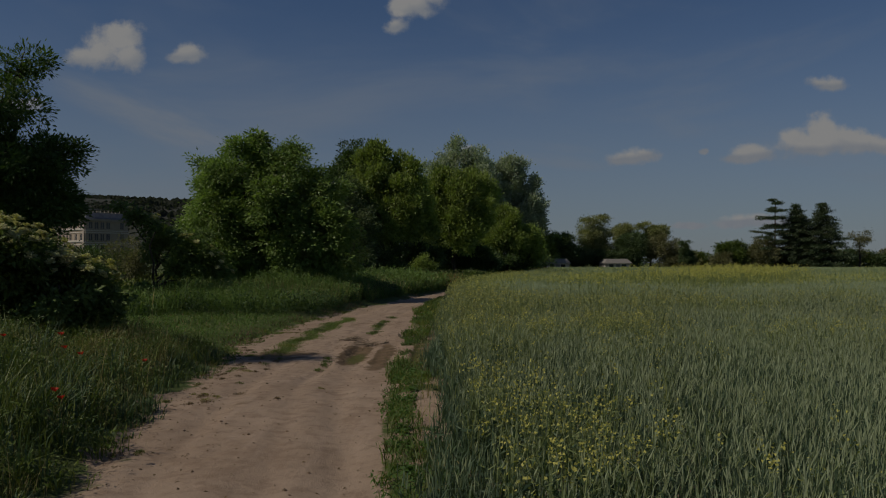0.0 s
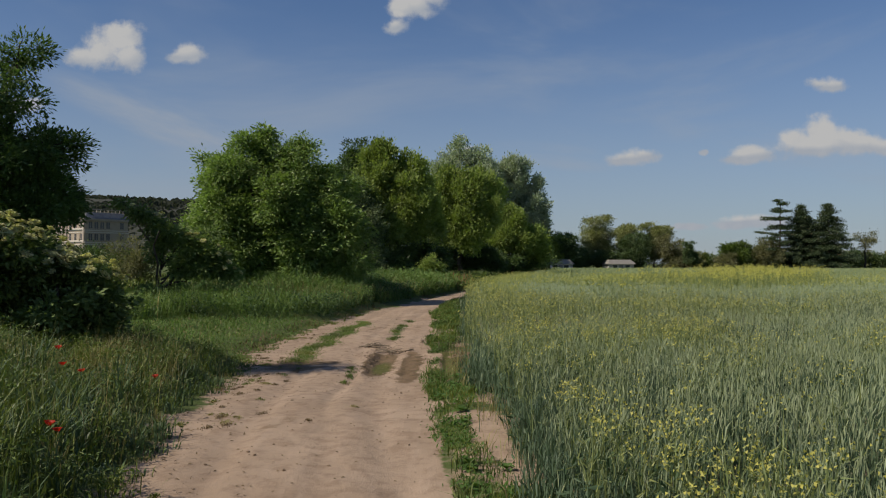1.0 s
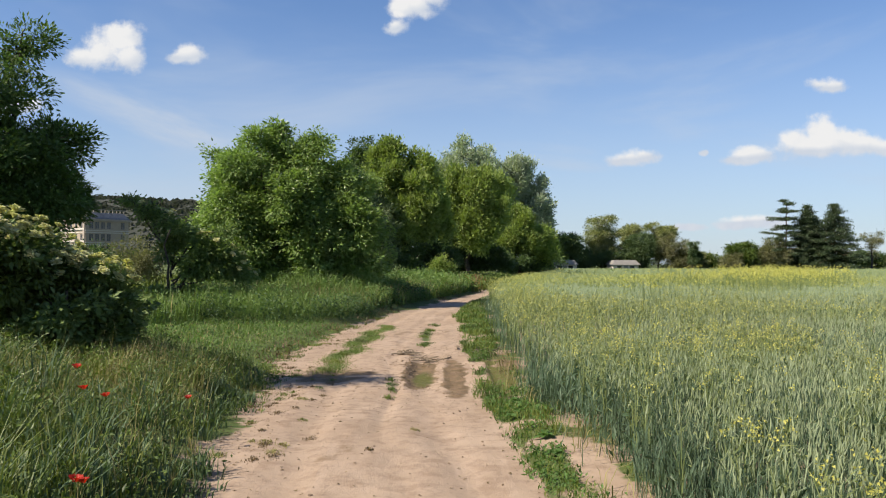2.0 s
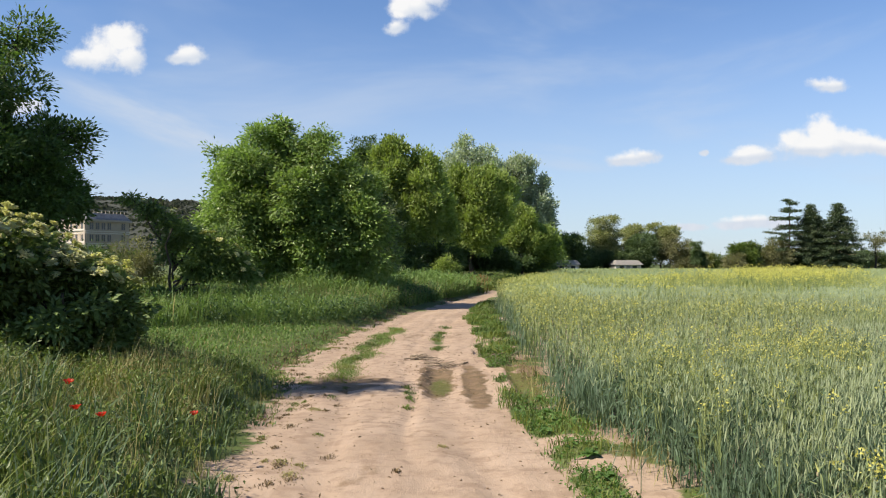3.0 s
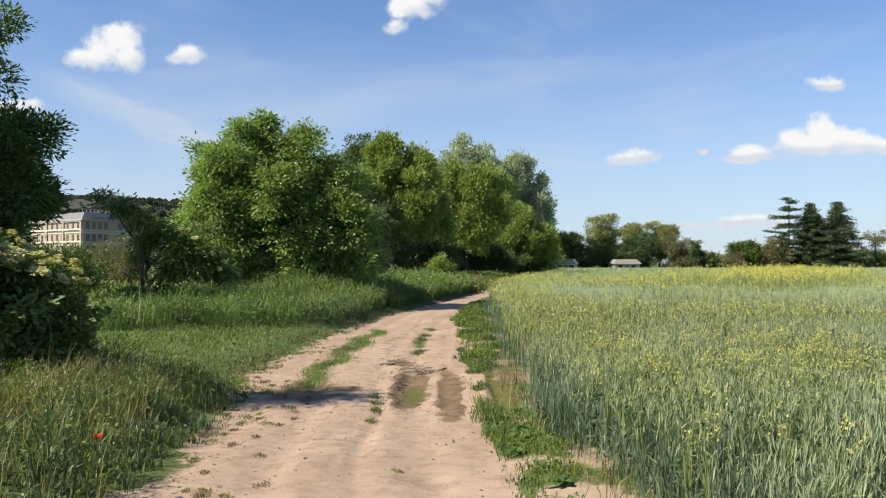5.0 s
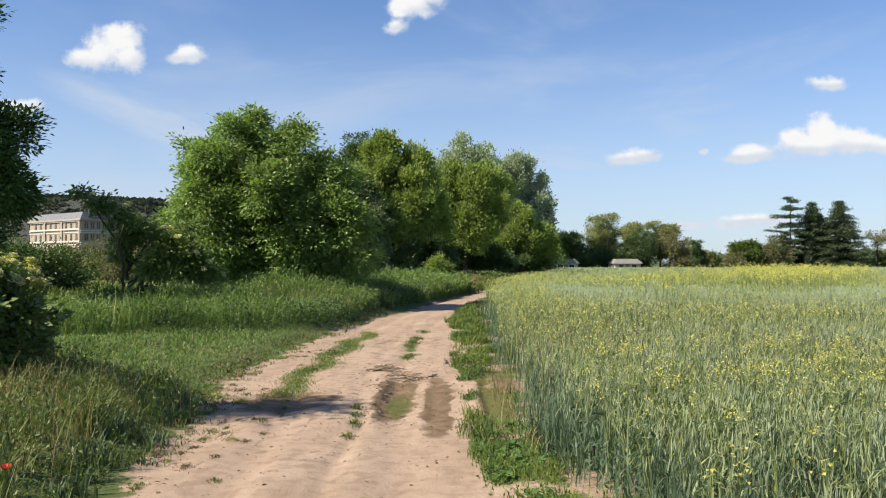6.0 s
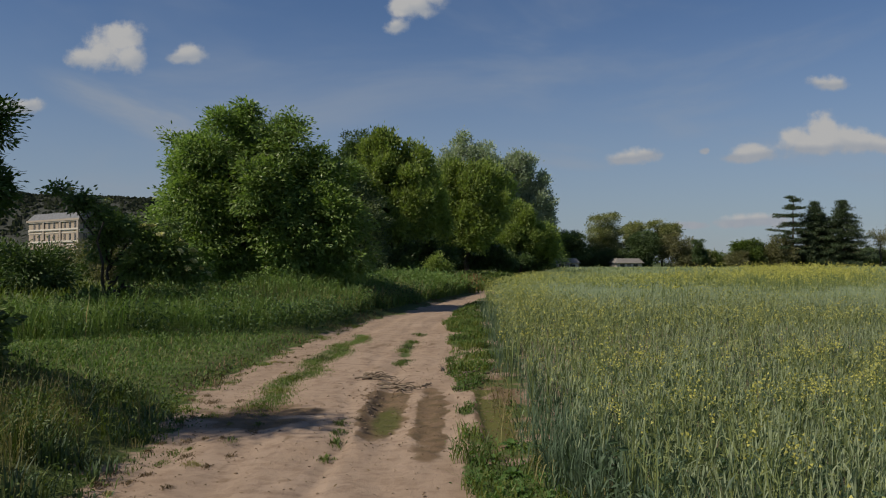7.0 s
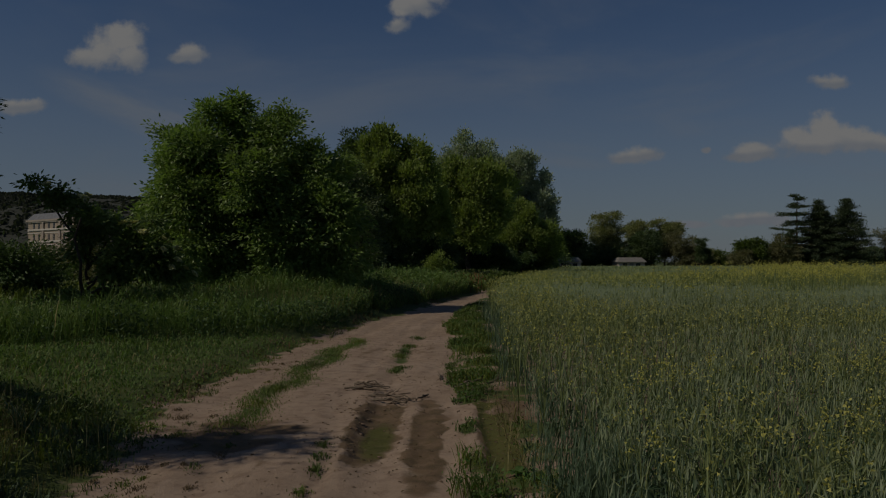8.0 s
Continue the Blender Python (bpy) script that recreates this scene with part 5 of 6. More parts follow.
far_tree("round_tree", 22.3, 174.0, [(0, 0, 6.4, 3, 3, 2.6), (0, 0, 3.4, 3.4, 3, 2.4)], MAPLE, "small light green tree beside the field", "tree", 71)
far_tree("round_tree", 26.0, 174.0, [(0, 0, 5.8, 2.6, 3, 2.4), (0.4, 0, 3.2, 3.4, 3, 2.3)], FAR_DARK, "small green tree beside the field", "tree", 72)
far_tree("willow_tree", 34.9, 184.0, [(0, 0, 8.6, 4.2, 4, 3.4), (-1.5, 0, 6.5, 3.0, 3, 3.0), (1.5, 0, 6.0, 3.4, 3, 3.4), (0, 0, 4.0, 4.2, 4, 3)], WILLOW, "rounded olive-green willow tree", "tree", 73, 900, 0.5)
far_tree("shrub", 30.5, 180.0, [(0, 0, 2.6, 3.0, 2.5, 2.3)], FAR_DARK, "dark shrub under the willow", "bush", 74, 300)
far_tree("shrub", 36.5, 180.5, [(0, 0, 2.2, 3.2, 2.5, 2.0)], FAR_DARK, "dark shrub under the willow", "bush", 75, 300)
far_tree("chestnut_tree", 43.1, 182.0, [(0, 0, 5.0, 3.6, 3.4, 3.4), (0.2, 0, 2.6, 3.4, 3.2, 2.2)], FAR_DARK, "dark rounded tree beside the field", "tree", 76, 700)
far_tree("willow_tree", 43.0, 190.0, [(0, 0, 8.4, 2.8, 3, 2.2), (0.5, 0, 6, 2.6, 3, 2.4)], WILLOW, "pale olive tree behind a dark one", "tree", 77)
far_tree("willow_tree", 49.4, 190.0, [(-0.6, 0, 9.0, 2.6, 3, 2.2), (1.6, 0, 8.8, 2.2, 3, 1.8), (0, 0, 5.5, 2.6, 3, 3)], WILLOW, "pale olive willow with a split crown", "tree", 78)
far_tree("olive_shrub", 50.6, 182.0, [(-1, 0, 4.6, 3.4, 3, 3.0), (3.0, 0, 3.6, 3.2, 3, 2.8), (0.8, 0, 2.2, 5, 3, 2.2)], OLIVE, "wide olive-brown shrub at the field's end", "bush", 79, 700)
far_tree("hawthorn", 59.4, 164.0, [(0, 0, 3.2, 3.0, 3, 2.6), (0.6, 0, 4.6, 1.6, 2, 1.4)], LUSH, "green hawthorn shrub beside the field", "bush", 80, 520)
far_tree("lilac_shrub", 56.6, 162.0, [(0, 0, 1.9, 1.7, 1.8, 1.6)], OLIVE, "small pinkish brown shrub beside the field", "bush", 81, 220)
far_tree("olive_shrub", 65.0, 163.0, [(0, 0, 3.4, 2.8, 3, 2.6), (-1.6, 0, 2.2, 2.4, 2, 2.0)], OLIVE, "olive shrub beside the pines", "bush", 82, 420)
far_tree("bare_tree", 86.5, 166.0, [(0, 0, 6.6, 1.8, 1.8, 2.0), (0, 0, 4.2, 1.4, 1.4, 1.6)], OLIVE, "thin sparsely leaved greyish tree", "tree", 83, 110, 0.4)
for k, (bx, by, bh) in enumerate(((53.0, 176.0, 7.2), (54.6, 178.0, 6.6))):
    far_tree("cypress", bx, by, [(0, 0, bh * 0.55, 0.75, 0.75, bh * 0.45)], FAR_DARK, "slim dark columnar conifer", "tree", 84 + k, 170, 0.35, "columnar conifers", 0.3, 0.12)
hedge_rng = np.random.default_rng(99)
for k in range(24):
    bx, by, bh = 55.5 + k * 2.3 + hedge_rng.uniform(-0.6, 0.6), 186.0 - 0.35 * k + hedge_rng.uniform(-2, 2), hedge_rng.uniform(2.6, 4.6)
    kind = (FAR_DARK, WILLOW, LUSH, FAR_DARK, OLIVE)[k % 5]
    words = ("dark green", "pale olive", "fresh green", "dark green", "olive-brown")[k % 5]
    far_tree("hedge_shrub", bx, by, [(0, 0, bh * 0.5, 2.2, 2.0, bh * 0.5), (0.8, 0, bh * 0.75, 1.3, 1.3, bh * 0.3)], kind, words + " shrub in the far hedge", "bush", 120 + k, 95, 0.66, "far hedge", 0.6, 0.1)
for k in range(8):
    bx, by, bh = 20.0 + k * 2.6, 190.0 + hedge_rng.uniform(-2, 2), hedge_rng.uniform(3.0, 4.4)
    far_tree("hedge_shrub", bx, by, [(0, 0, bh * 0.5, 2.4, 2.0, bh * 0.5)], FAR_DARK, "dark green shrub in the far hedge", "bush", 160 + k, 90, 0.66, "far hedge", 0.6, 0.1)


def make_pine(x, y, tall, wide, bare, layers, seed, label):
    """A conifer: a straight trunk with drooping plates of needles."""
    rng = np.random.default_rng(seed)
    root = base_at("pine_tree", x, y)
    part("trunk", mesh_of("trunk", *limb((0, 0, -0.1), (0.2, 0, tall * 0.96), 0.24, 0.05, 0, 0.03, rng, 8), PINE_BARK, True), root)
    dense = bare < 0.2
    tiers = layers if dense else 7
    for k in range(tiers * 8):
        tier = k // 8
        f = bare + (1 - bare) * min(0.985, (tier + 0.5 + rng.uniform(-0.3, 0.3)) / tiers)
        reach = wide * (1 - 0.25 * (tier % 2)) * (1.4 if dense else 1.05) * ((1 - f) / (1 - bare)) ** (0.9 if dense else 0.55) + 0.25
        a = k * 2.4 + rng.uniform(-0.3, 0.3)
        r = reach * rng.uniform(0.6, 1.1)
        start = np.array([0, 0, tall * f])
        tip = start + [r * math.cos(a), r * math.sin(a), (rng.uniform(-0.25, 0.15) if dense else rng.uniform(-0.1, 0.15)) * r]
        b = part("bough", mesh_of("bough", *limb(start, tip, 0.06, 0.02, 0.05, 0.08, rng, 4), PINE_BARK), root)
        m = int(40 + 70 * r)
        t = rng.uniform(0.12, 1.05, m)[:, None]
        thick = 0.17 if dense else 0.12
        q = start + (tip - start) * t + rng.normal(0, 1, (m, 3)) * [0.36, 0.36, thick] + [0, 0, 0.1]
        v, fc = flakes(q, (tip - start) / r * 0.6 + rng.normal(0, 0.5, (m, 3)) + [0, 0, 0.35], rng.uniform(0.25, 0.45, m), 0.15, rng, rng.normal(0, 0.4, (m, 3)) + [0, 0, 0.9])
        part("needles", mesh_of("needles", v, fc, NEEDLE), b)
    tagged(root, label, "tree", "pines beyond the field")


make_pine(68.0, 163.7, 14.6, 5.4, 0.22, 11, 91, "tall dark pine with a bare lower trunk")
make_pine(72.6, 164.5, 13.4, 5.2, 0.06, 16, 92, "dense dark green pine")
make_pine(77.4, 163.0, 13.6, 6.4, 0.05, 17, 93, "broad dark green pine with drooping boughs")
make_pine(75.0, 167.0, 11.5, 5.0, 0.06, 12, 94, "dense dark green pine behind two others")


def solid(boxes):
    """Boxes (x0, y0, z0, x1, y1, z1) with a slight bevel, in one bmesh."""
    bm = bmesh.new()
    for x0, y0, z0, x1, y1, z1 in boxes:
        got = bmesh.ops.create_cube(bm, size=1.0)["verts"]
        bmesh.ops.scale(bm, verts=got, vec=(x1 - x0, y1 - y0, z1 - z0))
        bmesh.ops.translate(bm, verts=got, vec=((x0 + x1) / 2, (y0 + y1) / 2, (z0 + z1) / 2))
    return bm


def block(name, boxes, material, parent, label="", bevel=0.0):
    bm = solid(boxes)
    if bevel:
        bmesh.ops.bevel(bm, geom=bm.edges[:], offset=bevel, segments=1, affect="EDGES")
    me = bpy.data.meshes.new(name)
    bm.to_mesh(me), bm.free()
    me.materials.append(material)
    return part(name, me, parent, label)


def hip_roof(name, x0, y0, x1, y1, z0, z1, inset, material, parent):
    bm = bmesh.new()
    low = [bm.verts.new(p) for p in ((x0, y0, z0), (x1, y0, z0), (x1, y1, z0), (x0, y1, z0))]
    top = [bm.verts.new(p) for p in ((x0 + inset, y0 + inset, z1), (x1 - inset, y0 + inset, z1), (x1 - inset, y1 - inset, z1), (x0 + inset, y1 - inset, z1))]
    bm.faces.new(top), bm.faces.new(low[::-1])
    for i in range(4):
        bm.faces.new((low[i], low[(i + 1) % 4], top[(i + 1) % 4], top[i]))
    me = bpy.data.meshes.new(name)
    bm.to_mesh(me), bm.free()
    me.materials.append(material)
    return part(name, me, parent)


def make_town_house():
    """A four-storey cream town house with string courses and a mansard roof; its long flank turns away."""
    root = base_at("town_house", -91.2, 203.7)
    root.rotation_euler = (0, 0, radians(53))
    # local x runs along the end wall, local y along the flank
    W, L, H = 11.8, 26.0, 12.0
    block("wall", [(0, 0, 0, W, L, H)], PLASTER, root)
    for z in (2.6, 3.2, 5.8, 6.3, 8.9, 9.4):
        block("string_course", [(-0.12, -0.12, z, W + 0.12, L + 0.12, z + 0.22)], WHITE, root, "white projecting string course")
    block("cornice", [(-0.5, -0.5, H, W + 0.5, L + 0.5, H + 0.5)], PALE, root, "pale projecting cornice")
    hip_roof("roof", -0.3, -0.3, W + 0.3, L + 0.3, H + 0.5, H + 2.2, 1.3, ROOF, root)
    rail = []
    for k in range(11):
        rail.append((0.4 + k * 1.05, 0.9, H + 2.2, 0.55 + k * 1.05, 1.05, H + 3.0))
    block("roof_rail", rail + [(0.4, 0.9, H + 2.9, 11.4, 1.05, H + 3.05)], PALE, root, "pale roof rail")

    def window(x, y, z, flank):
        if flank:
            pane = block("window", [(-0.04, y, z, -0.01, y + 0.95, z + 1.7)], GLASS, root, "dark window")
            block("sill", [(-0.2, y - 0.1, z - 0.15, -0.012, y + 1.05, z)], PALE, pane)
            block("frame", [(-0.07, y + 0.43, z, -0.041, y + 0.52, z + 1.7)], PALE, pane)
        else:
            pane = block("window", [(x, -0.04, z, x + 0.95, -0.01, z + 1.7)], GLASS, root, "dark window")
            block("sill", [(x - 0.1, -0.2, z - 0.15, x + 1.05, -0.012, z)], PALE, pane)
            block("frame", [(x + 0.43, -0.07, z, x + 0.52, -0.041, z + 1.7)], PALE, pane)

    for z in (0.9, 3.9, 6.95, 10.0):
        for k in range(4):
            window(0.9 + 1.6 * k, 0, z, False)
        window(9.6, 0, z, False)
        for k in range(9):
            window(0, 1.6 + 2.6 * k, z, True)
    # white parapet bands along the flank
    for z in (3.45, 6.55, 9.65, 11.75):
        block("parapet", [(-0.34, 0.3, z, -0.122, L - 0.3, z + 0.42)], WHITE, root, "white parapet band")
    # pale piers on the flank
    for k in range(3):
        y = 0.2 + 8.6 * k
        block("pier", [(-0.3, y, 0, -0.002, y + 0.9, H)], PALE, root, "pale plaster pier")
    tagged(root, "cream four-storey town house with grey mansard roof", "house")


make_town_house()


def make_garden_house(x, y, w, d, eaves, ridge, turn, label):
    root = base_at("garden_house", x, y, float(height(x, y)) - 0.75)
    root.rotation_euler = (0, 0, radians(turn))
    block("wall", [(-w / 2, -d / 2, 0, w / 2, d / 2, eaves)], WHITE, root, "", 0.03)
    hip_roof("roof", -w / 2 - 0.4, -d / 2 - 0.4, w / 2 + 0.4, d / 2 + 0.4, eaves, ridge, 0.9, TILE, root)
    for k in (-1, 1):
        w0 = k * w * 0.25
        pane = block("window", [(w0 - 0.5, -d / 2 - 0.03, 1.0, w0 + 0.5, -d / 2 - 0.004, eaves - 0.2)], GLASS, root, "dark window")
        block("sill", [(w0 - 0.6, -d / 2 - 0.15, 0.9, w0 + 0.6, -d / 2 - 0.006, 0.998)], WHITE, pane)
    block("door", [(-0.45, -d / 2 - 0.04, 0.05, 0.45, -d / 2 - 0.004, eaves - 0.15)], TILE, root, "grey door")
    tagged(root, label, "house", "garden houses")


make_garden_house(38.2, 178.0, 5.8, 4.0, 2.1, 3.1, 8, "low white garden house with a pale grey roof")
make_garden_house(24.8, 172.0, 4.6, 4.0, 2.1, 3.1, -12, "low garden house with grey roof under trees")


def make_hill():
    """A long wooded ridge far behind the town."""
    xs = np.linspace(-2600, -120, 160)
    top = np.interp(xs, [-2600, -1400, -900, -700, -480, -380, -240, -120], [165, 150, 138, 130, 121, 105, 40, 0])
    rows = []
    for t, drop in ((0.0, 0.0), (0.25, 0.38), (0.5, 0.68), (0.75, 0.88), (1.0, 1.0), (1.35, 0.9), (2.0, 0.3)):
        rows.append(np.stack([xs, 1050 + 480 * t + 0 * xs, top * drop + 6 * wave(xs, 480 * t + 0 * xs, 60, t)], -1))
    v = np.concatenate(rows)
    nx = len(xs)
    i = np.arange(len(rows) - 1)[:, None] * nx + np.arange(nx - 1)[None, :]
    q = np.stack([i, i + 1, i + 1 + nx, i + nx], -1).reshape(-1, 4)
    tagged(new("hill", mesh_of("hill", v, q, FOREST, True)), "long dark wooded hill behind the town", "hill", "", "structure")
    n = 9000
    rng = np.random.default_rng(5)
    x, t = rng.uniform(-2000, -180, n), rng.random(n) ** 0.6
    z = np.interp(x, xs, top) * np.interp(t, [0, 0.25, 0.5, 0.75, 1], [0, 0.38, 0.68, 0.88, 1.0])
    p = np.stack([x, 1050 + 480 * t, z - 3], -1)
    h = rng.uniform(4, 9, n)
    a = blades(p, h, np.full(n, 0.3), rng.uniform(8, 16, n), 0.1, rng)
    b = blades(p, h, np.full(n, 0.3), rng.uniform(8, 16, n), 0.1, rng)
    stuff("hill_trees", [a, b], HILL_LEAF, "countless dark trees on the far hill", "trees")


make_hill()

# shrubs between the elder and the town
# this one is added mostly out of view, to shade the ground rightwards
make_tree("thicket_shrub", -12.7, 20.6, [(0, 0, 1.7, 1.2, 1.3, 1.0), (-1.0, 0.3, 2.3, 1.2, 1.2, 1.0), (0.5, 0.9, 1.3, 1.1, 1.2, 1.0)], DARK_LEAF, BARK, "dark green shrub added below the ash for its shade", "bush", 900, 13, 0.13, 0.06, 0.2, -0.2, 0.06, 3, 45, 0.5)
make_tree("thicket_shrub", -17.0, 36.0, [(0, 0, 1.15, 1.5, 1.5, 0.85), (-1.6, 0, 1.2, 1.5, 1.4, 0.95), (0.9, -0.5, 0.8, 1.1, 1.2, 0.7)], DARK_LEAF, BARK, "dark green shrub at the meadow's end", "bush", 800, 13, 0.15, 0.07, 0.26, -0.2, 0.07, 3, 41, 0.5)
make_tree("thicket_shrub", -24.0, 40.0, [(0, 0, 2.1, 2.2, 1.8, 1.6), (-2.6, 0, 2.6, 2.2, 1.8, 2.0)], DARK_LEAF, BARK, "dark green shrub at the meadow's end", "bush", 900, 13, 0.17, 0.08, 0.3, -0.2, 0.07, 3, 42, 0.5)
make_tree("thicket_shrub", -22.4, 51.0, [(0, 0, 0.9, 2.0, 1.6, 0.9), (-2.0, 0, 1.0, 1.6, 1.5, 0.9), (1.9, 0, 0.9, 1.4, 1.4, 0.85)], DARK_LEAF, BARK, "low dark green shrub before the town house", "bush", 700, 22, 0.16, 0.09, 0.26, -0.2, 0.05, 3, 46, 0.5, far=True)
make_tree("olive_shrub", -18.2, 46.0, [(0, 0, 1.4, 1.3, 1.2, 1.0), (1.0, 0, 1.1, 1.0, 1.0, 0.8)], OLIVE, BARK, "loose olive-yellow shrub before the town house", "bush", 420, 12, 0.14, 0.06, 0.26, -0.1, 0.04, 3, 43, 0.3)
make_tree("thicket_shrub", -15.0, 47.0, [(0, 0, 1.3, 1.6, 1.4, 1.2), (1.8, 0, 1.6, 1.5, 1.4, 1.3)], DARK_LEAF, BARK, "dark green shrub beside the walnut", "bush", 700, 13, 0.16, 0.07, 0.28, -0.2, 0.06, 3, 44, 0.5)

# ---- small things on the track and its banks ----


def make_poppy(x, y, z, seed):
    rng = np.random.default_rng(seed)
    root = base_at("poppy", x, y)
    tall = max(0.3, z - root.location.z)
    part("stem", mesh_of("stem", *limb((0, 0, 0), (0.03, 0.02, tall), 0.003, 0.002, 0, 0.06, rng, 5), LUSH), root)
    for k in range(5):
        a = k * 1.257 + seed
        bm = bmesh.new()
        grid = [[bm.verts.new((0.03 + (0.005 + 0.027 * i / 3) * math.cos(a + s * 0.62 * (0.5 + 0.5 * i / 3)), 0.02 + (0.005 + 0.027 * i / 3) * math.sin(a + s * 0.62 * (0.5 + 0.5 * i / 3)),
                               tall + 0.024 * (i / 3) ** 1.4 + 0.005 * math.sin(9 * s + 2 * i + k))) for s in (-1, -0.4, 0.4, 1)] for i in range(4)]
        for i in range(3):
            for s in range(3):
                bm.faces.new((grid[i][s], grid[i][s + 1], grid[i + 1][s + 1], grid[i + 1][s]))
        me = bpy.data.meshes.new("petal")
        bm.to_mesh(me), bm.free()
        me.materials.append(POPPY)
        part("petal", me, root, "scarlet petal")
    bm = bmesh.new()
    bmesh.ops.create_icosphere(bm, subdivisions=1, radius=0.008, matrix=Matrix.Translation((0.03, 0.02, tall + 0.008)))
    me = bpy.data.meshes.new("heart")
    bm.to_mesh(me), bm.free()
    me.materials.append(DARK_LEAF)
    part("heart", me, root, "dark seed heart")
    tagged(root, "scarlet poppy in the tall bank grass", "flower", "poppies on the bank")


for k, (x, y, z) in enumerate(((-3.65, 7.72, 0.88), (-3.61, 7.97, 0.79), (-3.43, 9.2, 0.57), (-3.83, 8.02, 0.98), (-2.91, 6.01, 0.74), (-4.5, 8.2, 0.95), (-3.1, 6.5, 0.6))):
    make_poppy(x - 0.03, y - 0.02, z, k)


def make_weed(x, y, size, seed):
    """A rosette of broad toothed leaves."""
    rng = np.random.default_rng(seed)
    root = base_at("broadleaf_weed", x, y)
    for k in range(9):
        a, up = k * 2.4 + seed, 0.25 + 0.6 * k / 9
        L = size * rng.uniform(0.75, 1.15)
        bm = bmesh.new()
        rows = []
        for i in range(6):
            t = i / 5
            w = L * 0.28 * math.sin(math.pi * (0.08 + 0.90 * t)) * (1.0 + 0.12 * (-1) ** i)
            r, z = L * t * math.cos(up), L * t * math.sin(up) * 1.15 - 0.45 * L * t * t + 0.02
            c, s = math.cos(a), math.sin(a)
            rows.append([bm.verts.new((r * c - o * w * s, r * s + o * w * c, z + abs(o) * w * 0.3)) for o in (-1, 0, 1)])
        for i in range(5):
            for o in range(2):
                bm.faces.new((rows[i][o], rows[i][o + 1], rows[i + 1][o + 1], rows[i + 1][o]))
        me = bpy.data.meshes.new("leaf")
        bm.to_mesh(me), bm.free()
        me.materials.append(WEED)
        part("leaf", me, root)
    tagged(root, "broad-leaved green weed on the sandy verge", "weed", "weeds along the verge")


weed_rng = np.random.default_rng(12)
for k in range(22):
    y = weed_rng.uniform(5.0, 13.5) if k < 18 else weed_rng.uniform(15.5, 26)
    make_weed(float(right_edge(y)) + weed_rng.uniform(0.08, 0.42), y, weed_rng.uniform(0.07, 0.12), k)


def make_tuft(x, y, wide, tall, seed, material, label, name="grass_tuft"):
    """A low mat of blades, thickest in its middle."""
    rng = np.random.default_rng(seed)
    n = int(2200 * wide * wide + 420 * wide + 20)
    p = np.stack([x + rng.normal(0, wide * 0.42, n), y + rng.normal(0, wide * 0.8, n), np.zeros(n)], -1)
    p[:, 2] = height(p[:, 0], p[:, 1])
    near = np.exp(-((p[:, 0] - x) / (wide * 0.6)) ** 2 - ((p[:, 1] - y) / (wide * 1.1)) ** 2)
    h = rng.uniform(0.4, 1.1, n) * tall * (0.35 + 0.65 * near)
    v, f = blades(p, h, h * rng.uniform(0.3, 1.2, n), rng.uniform(0.005, 0.011, n), 1.0, rng)
    tagged(new(name, mesh_of(name, v, f, material)), label, "grass", "tufts in the track", "stuff")


tuft_rng = np.random.default_rng(17)
for k in range(24):
    y = 15.1 + k * 0.36
    make_tuft(float(left_edge(y) + right_edge(y)) / 2 - 0.74 + 0.12 * math.sin(k) + 0.01 * k, y, tuft_rng.uniform(0.24, 0.38), tuft_rng.uniform(0.05, 0.10), 200 + k, TURF if k % 3 else GRASS, "low green grass mat between the wheel ruts")
for k, (x, y, w) in enumerate(((-1.68, 18.9, 0.16), (-1.62, 19.2, 0.18), (-1.72, 20.6, 0.18), (-1.65, 21.2, 0.22), (-1.6, 22.0, 0.2), (-1.5, 23.6, 0.2), (-0.85, 19.1, 0.14), (-0.82, 19.5, 0.16), (-2.0, 13.7, 0.12), (-1.96, 13.3, 0.10), (-2.04, 14.2, 0.10), (-1.98, 12.7, 0.08))):
    make_tuft(x, y, w, tuft_rng.uniform(0.07, 0.11), 240 + k, LUSH, "fresh green grass tuft on the track's crown")
for k in range(70):
    if k < 11:
        x, y, w = ((-2.65, 8.95, 0.07), (-2.7, 9.1, 0.08), (-3.2, 12.7, 0.08), (-3.35, 12.9, 0.10), (-3.4, 13.4, 0.07), (-3.0, 12.4, 0.06), (-3.3, 12.1, 0.06), (-3.5, 14.6, 0.10), (-3.75, 15.4, 0.12), (-1.55, 10.2, 0.05), (-1.9, 9.2, 0.04))[k]
    elif k < 46:
        y = tuft_rng.uniform(6.5, 21)
        x, w = float(left_edge(y)) + abs(tuft_rng.normal(0.05, 0.38)), tuft_rng.uniform(0.03, 0.09)
    else:
        y = tuft_rng.uniform(9.0, 15.5)
        x, w = float(left_edge(y)) + tuft_rng.uniform(0.1, 1.0), tuft_rng.uniform(0.035, 0.075)
    make_tuft(x, y, w * 1.25, 0.04, 260 + k, (LITTER, STRAW, LITTER, GRASS)[k % 4], "thin withered grass tuft on the sandy track")


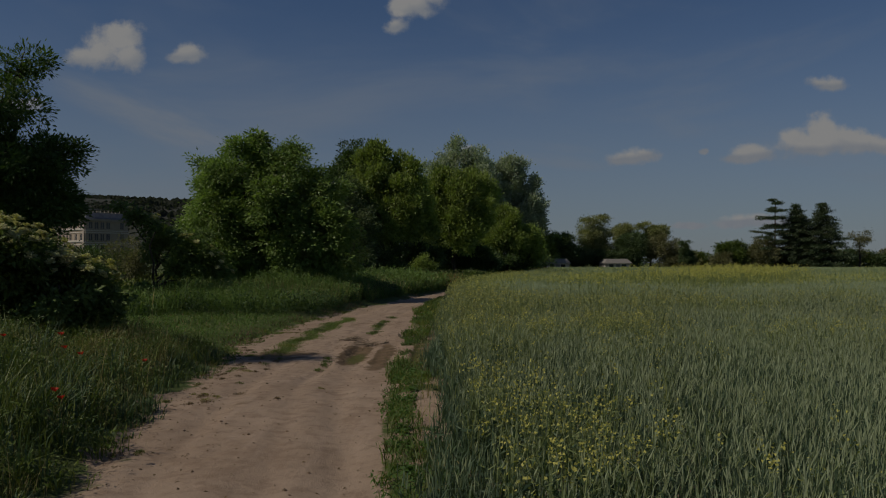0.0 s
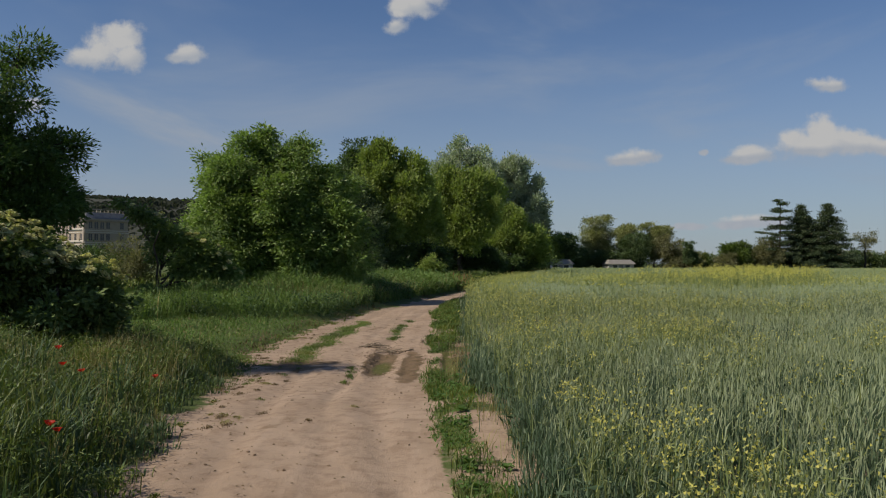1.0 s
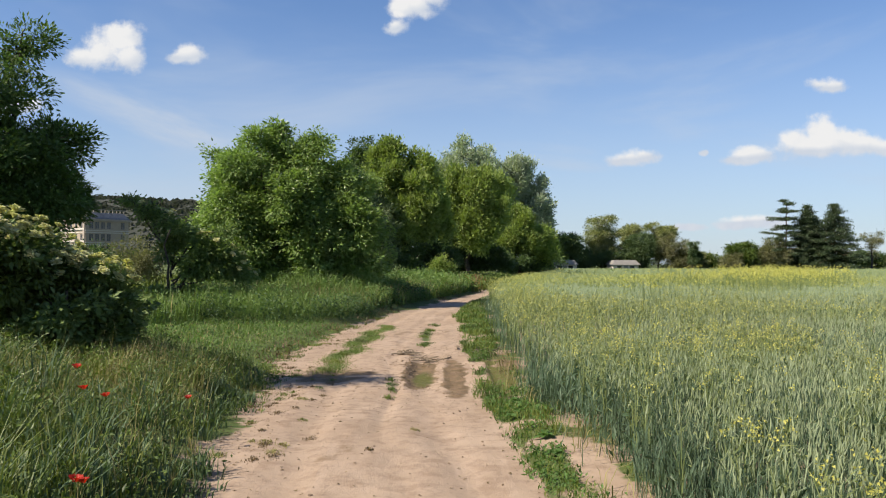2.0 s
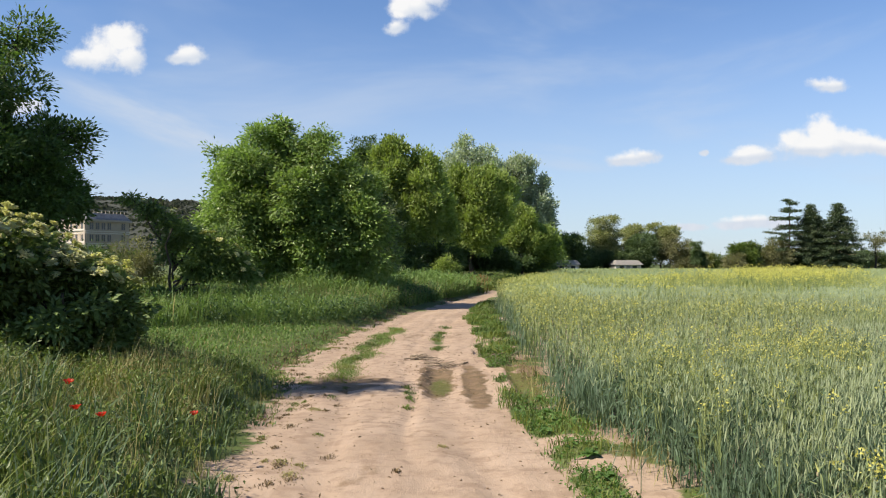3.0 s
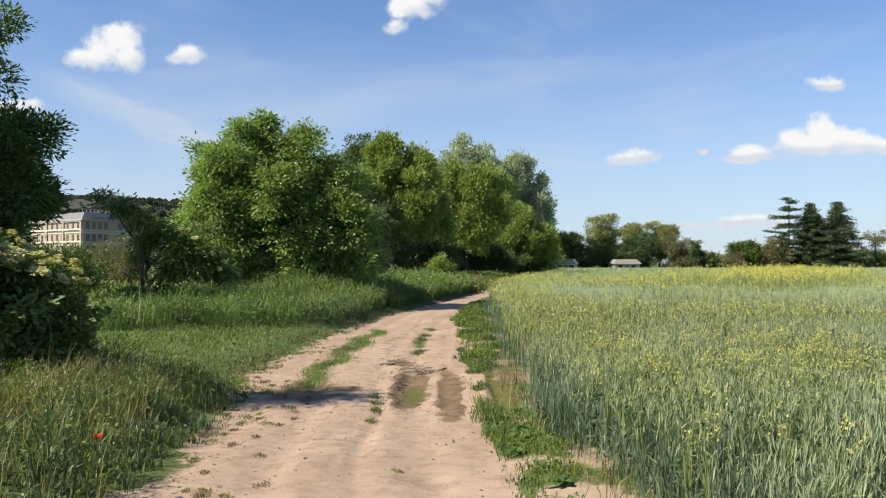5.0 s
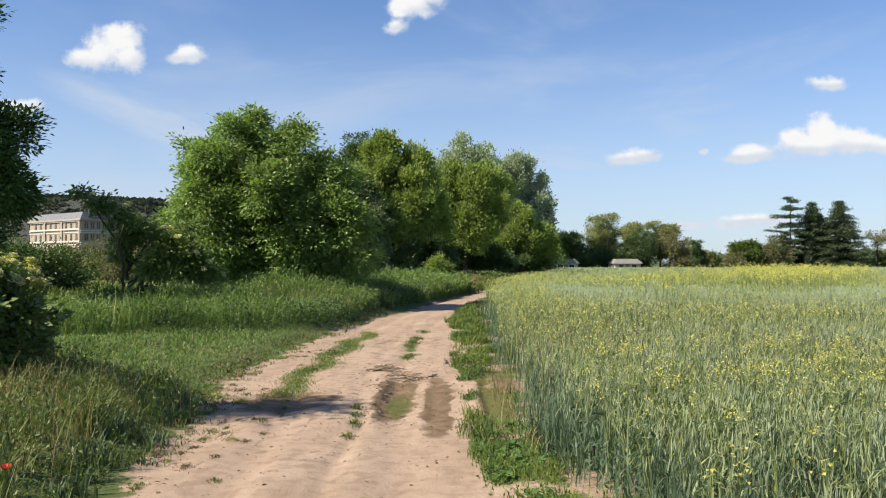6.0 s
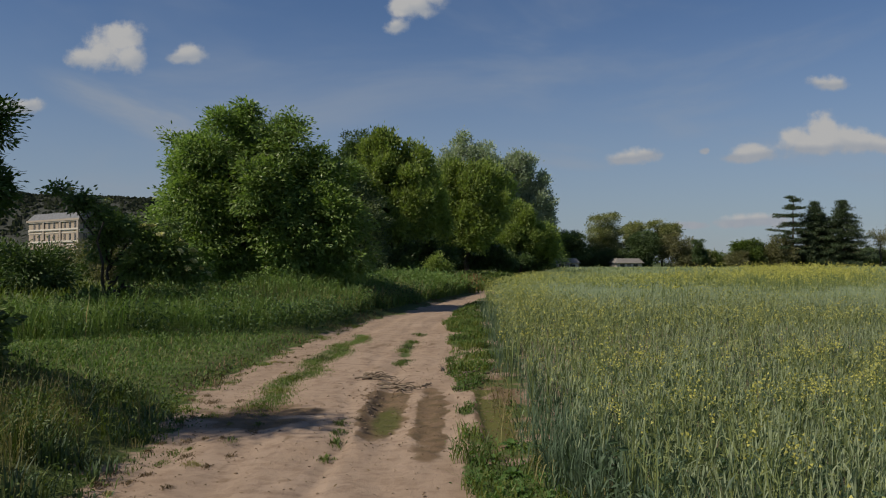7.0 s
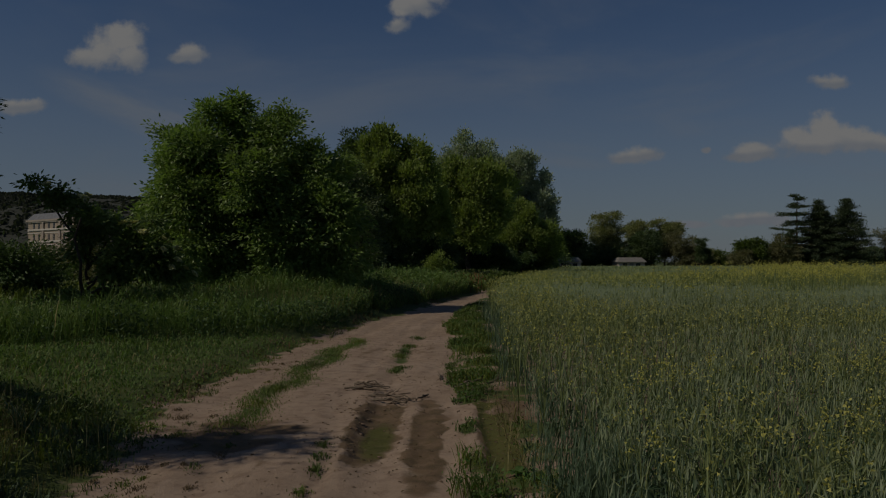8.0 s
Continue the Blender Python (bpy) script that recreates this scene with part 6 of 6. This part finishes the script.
def make_stick(x, y, long, turn, seed, name="fallen_branch"):
    rng = np.random.default_rng(seed)
    root = base_at(name, x, y)
    root.location.z += 0.012
    d = np.array([math.cos(turn), math.sin(turn), 0.0])
    part("stem", mesh_of("stem", *limb(-d * long / 2, d * long / 2 + [0, 0, 0.05 * long], 0.014, 0.006, 0.03, 0.12, rng, 6), DEADWOOD, True), root)
    for k in range(3):
        b = d * long * rng.uniform(-0.2, 0.35)
        e = b + np.array([math.cos(turn + rng.uniform(-1, 1)), math.sin(turn + rng.uniform(-1, 1)), rng.uniform(0.1, 0.5)]) * long * 0.3
        part("twig", mesh_of("twig", *limb(b, e, 0.007, 0.003, 0.02, 0.12, rng, 5), DEADWOOD, True), root)
    tagged(root, "dry grey-brown fallen branch on the track", "branch", "fallen branches")


stick_rng = np.random.default_rng(23)
for k in range(13):
    t = k / 12
    make_stick(-2.1 + 0.6 * t + stick_rng.normal(0, 0.1), 17.7 - 1.2 * t + stick_rng.normal(0, 0.12), stick_rng.uniform(0.3, 0.65), stick_rng.uniform(-1.2, 0.3), 300 + k)
for k in range(15):
    make_stick(-0.58 + stick_rng.normal(0, 0.16), 17.6 + stick_rng.normal(0, 0.8), stick_rng.uniform(0.25, 0.55), stick_rng.uniform(0.3, 2.2), 330 + k)


def make_litter():
    """Bits of dry leaf, bark and straw strewn over the track."""
    rng = np.random.default_rng(77)
    y = rng.uniform(4.5, 27, 1500)
    l, r = left_edge(y), right_edge(y)
    x = np.where(rng.random(1500) < 0.5, l + np.abs(rng.normal(0.1, 0.45, 1500)), rng.uniform(l, r))
    x, y = np.concatenate([x, rng.normal(-0.28, 0.18, 1100), rng.normal(-1.6, 0.45, 600)]), np.concatenate([y, rng.normal(15.8, 1.5, 1100), rng.normal(15.2, 1.8, 600)])
    p = np.stack([x, y, height(x, y) + 0.004], -1)
    n = len(p)
    v, f = leaves(p, rng.normal(0, 1, (n, 3)) * [1, 1, 0.15], rng.uniform(0.012, 0.05, n), rng.uniform(0.006, 0.02, n), 0.3, rng, rng.normal(0, 0.3, (n, 3)) + [0, 0, 1])
    stuff("dry_litter", [(v, f)], LITTER, "brown dry leaf bits and straw on the track", "litter")


make_litter()


def clod_mesh(seed):
    rng = np.random.default_rng(seed)
    bm = bmesh.new()
    bmesh.ops.create_icosphere(bm, subdivisions=1, radius=1.0)
    for v in bm.verts:
        v.co *= rng.uniform(0.75, 1.2)
        v.co.z *= 0.6
    me = bpy.data.meshes.new("clod")
    bm.to_mesh(me), bm.free()
    me.materials.append(CLOD)
    return me


CLODS = [clod_mesh(k) for k in range(6)]
clod_rng = np.random.default_rng(31)
for k in range(260):
    if k < 60:
        x, y = clod_rng.normal(-1.85, 0.16), clod_rng.normal(15.4, 1.3)
    elif k < 105:
        x, y = clod_rng.normal(-0.55, 0.16), clod_rng.normal(16.2, 1.0)
    else:
        y = clod_rng.uniform(5, 24)
        x = clod_rng.uniform(float(left_edge(y)) + 0.2, float(right_edge(y)))
    s = clod_rng.uniform(0.008, 0.024) if k < 105 else clod_rng.uniform(0.005, 0.018)
    ob = new("earth_clod", CLODS[k % 6])
    ob.location, ob.scale, ob.rotation_euler = (x, y, float(height(x, y)) + 0.3 * s), (s, s * clod_rng.uniform(0.7, 1.3), s), (0, 0, clod_rng.uniform(0, 6))
    tagged(ob, "small brown earth clod on the track", "clod", "clods on the track")
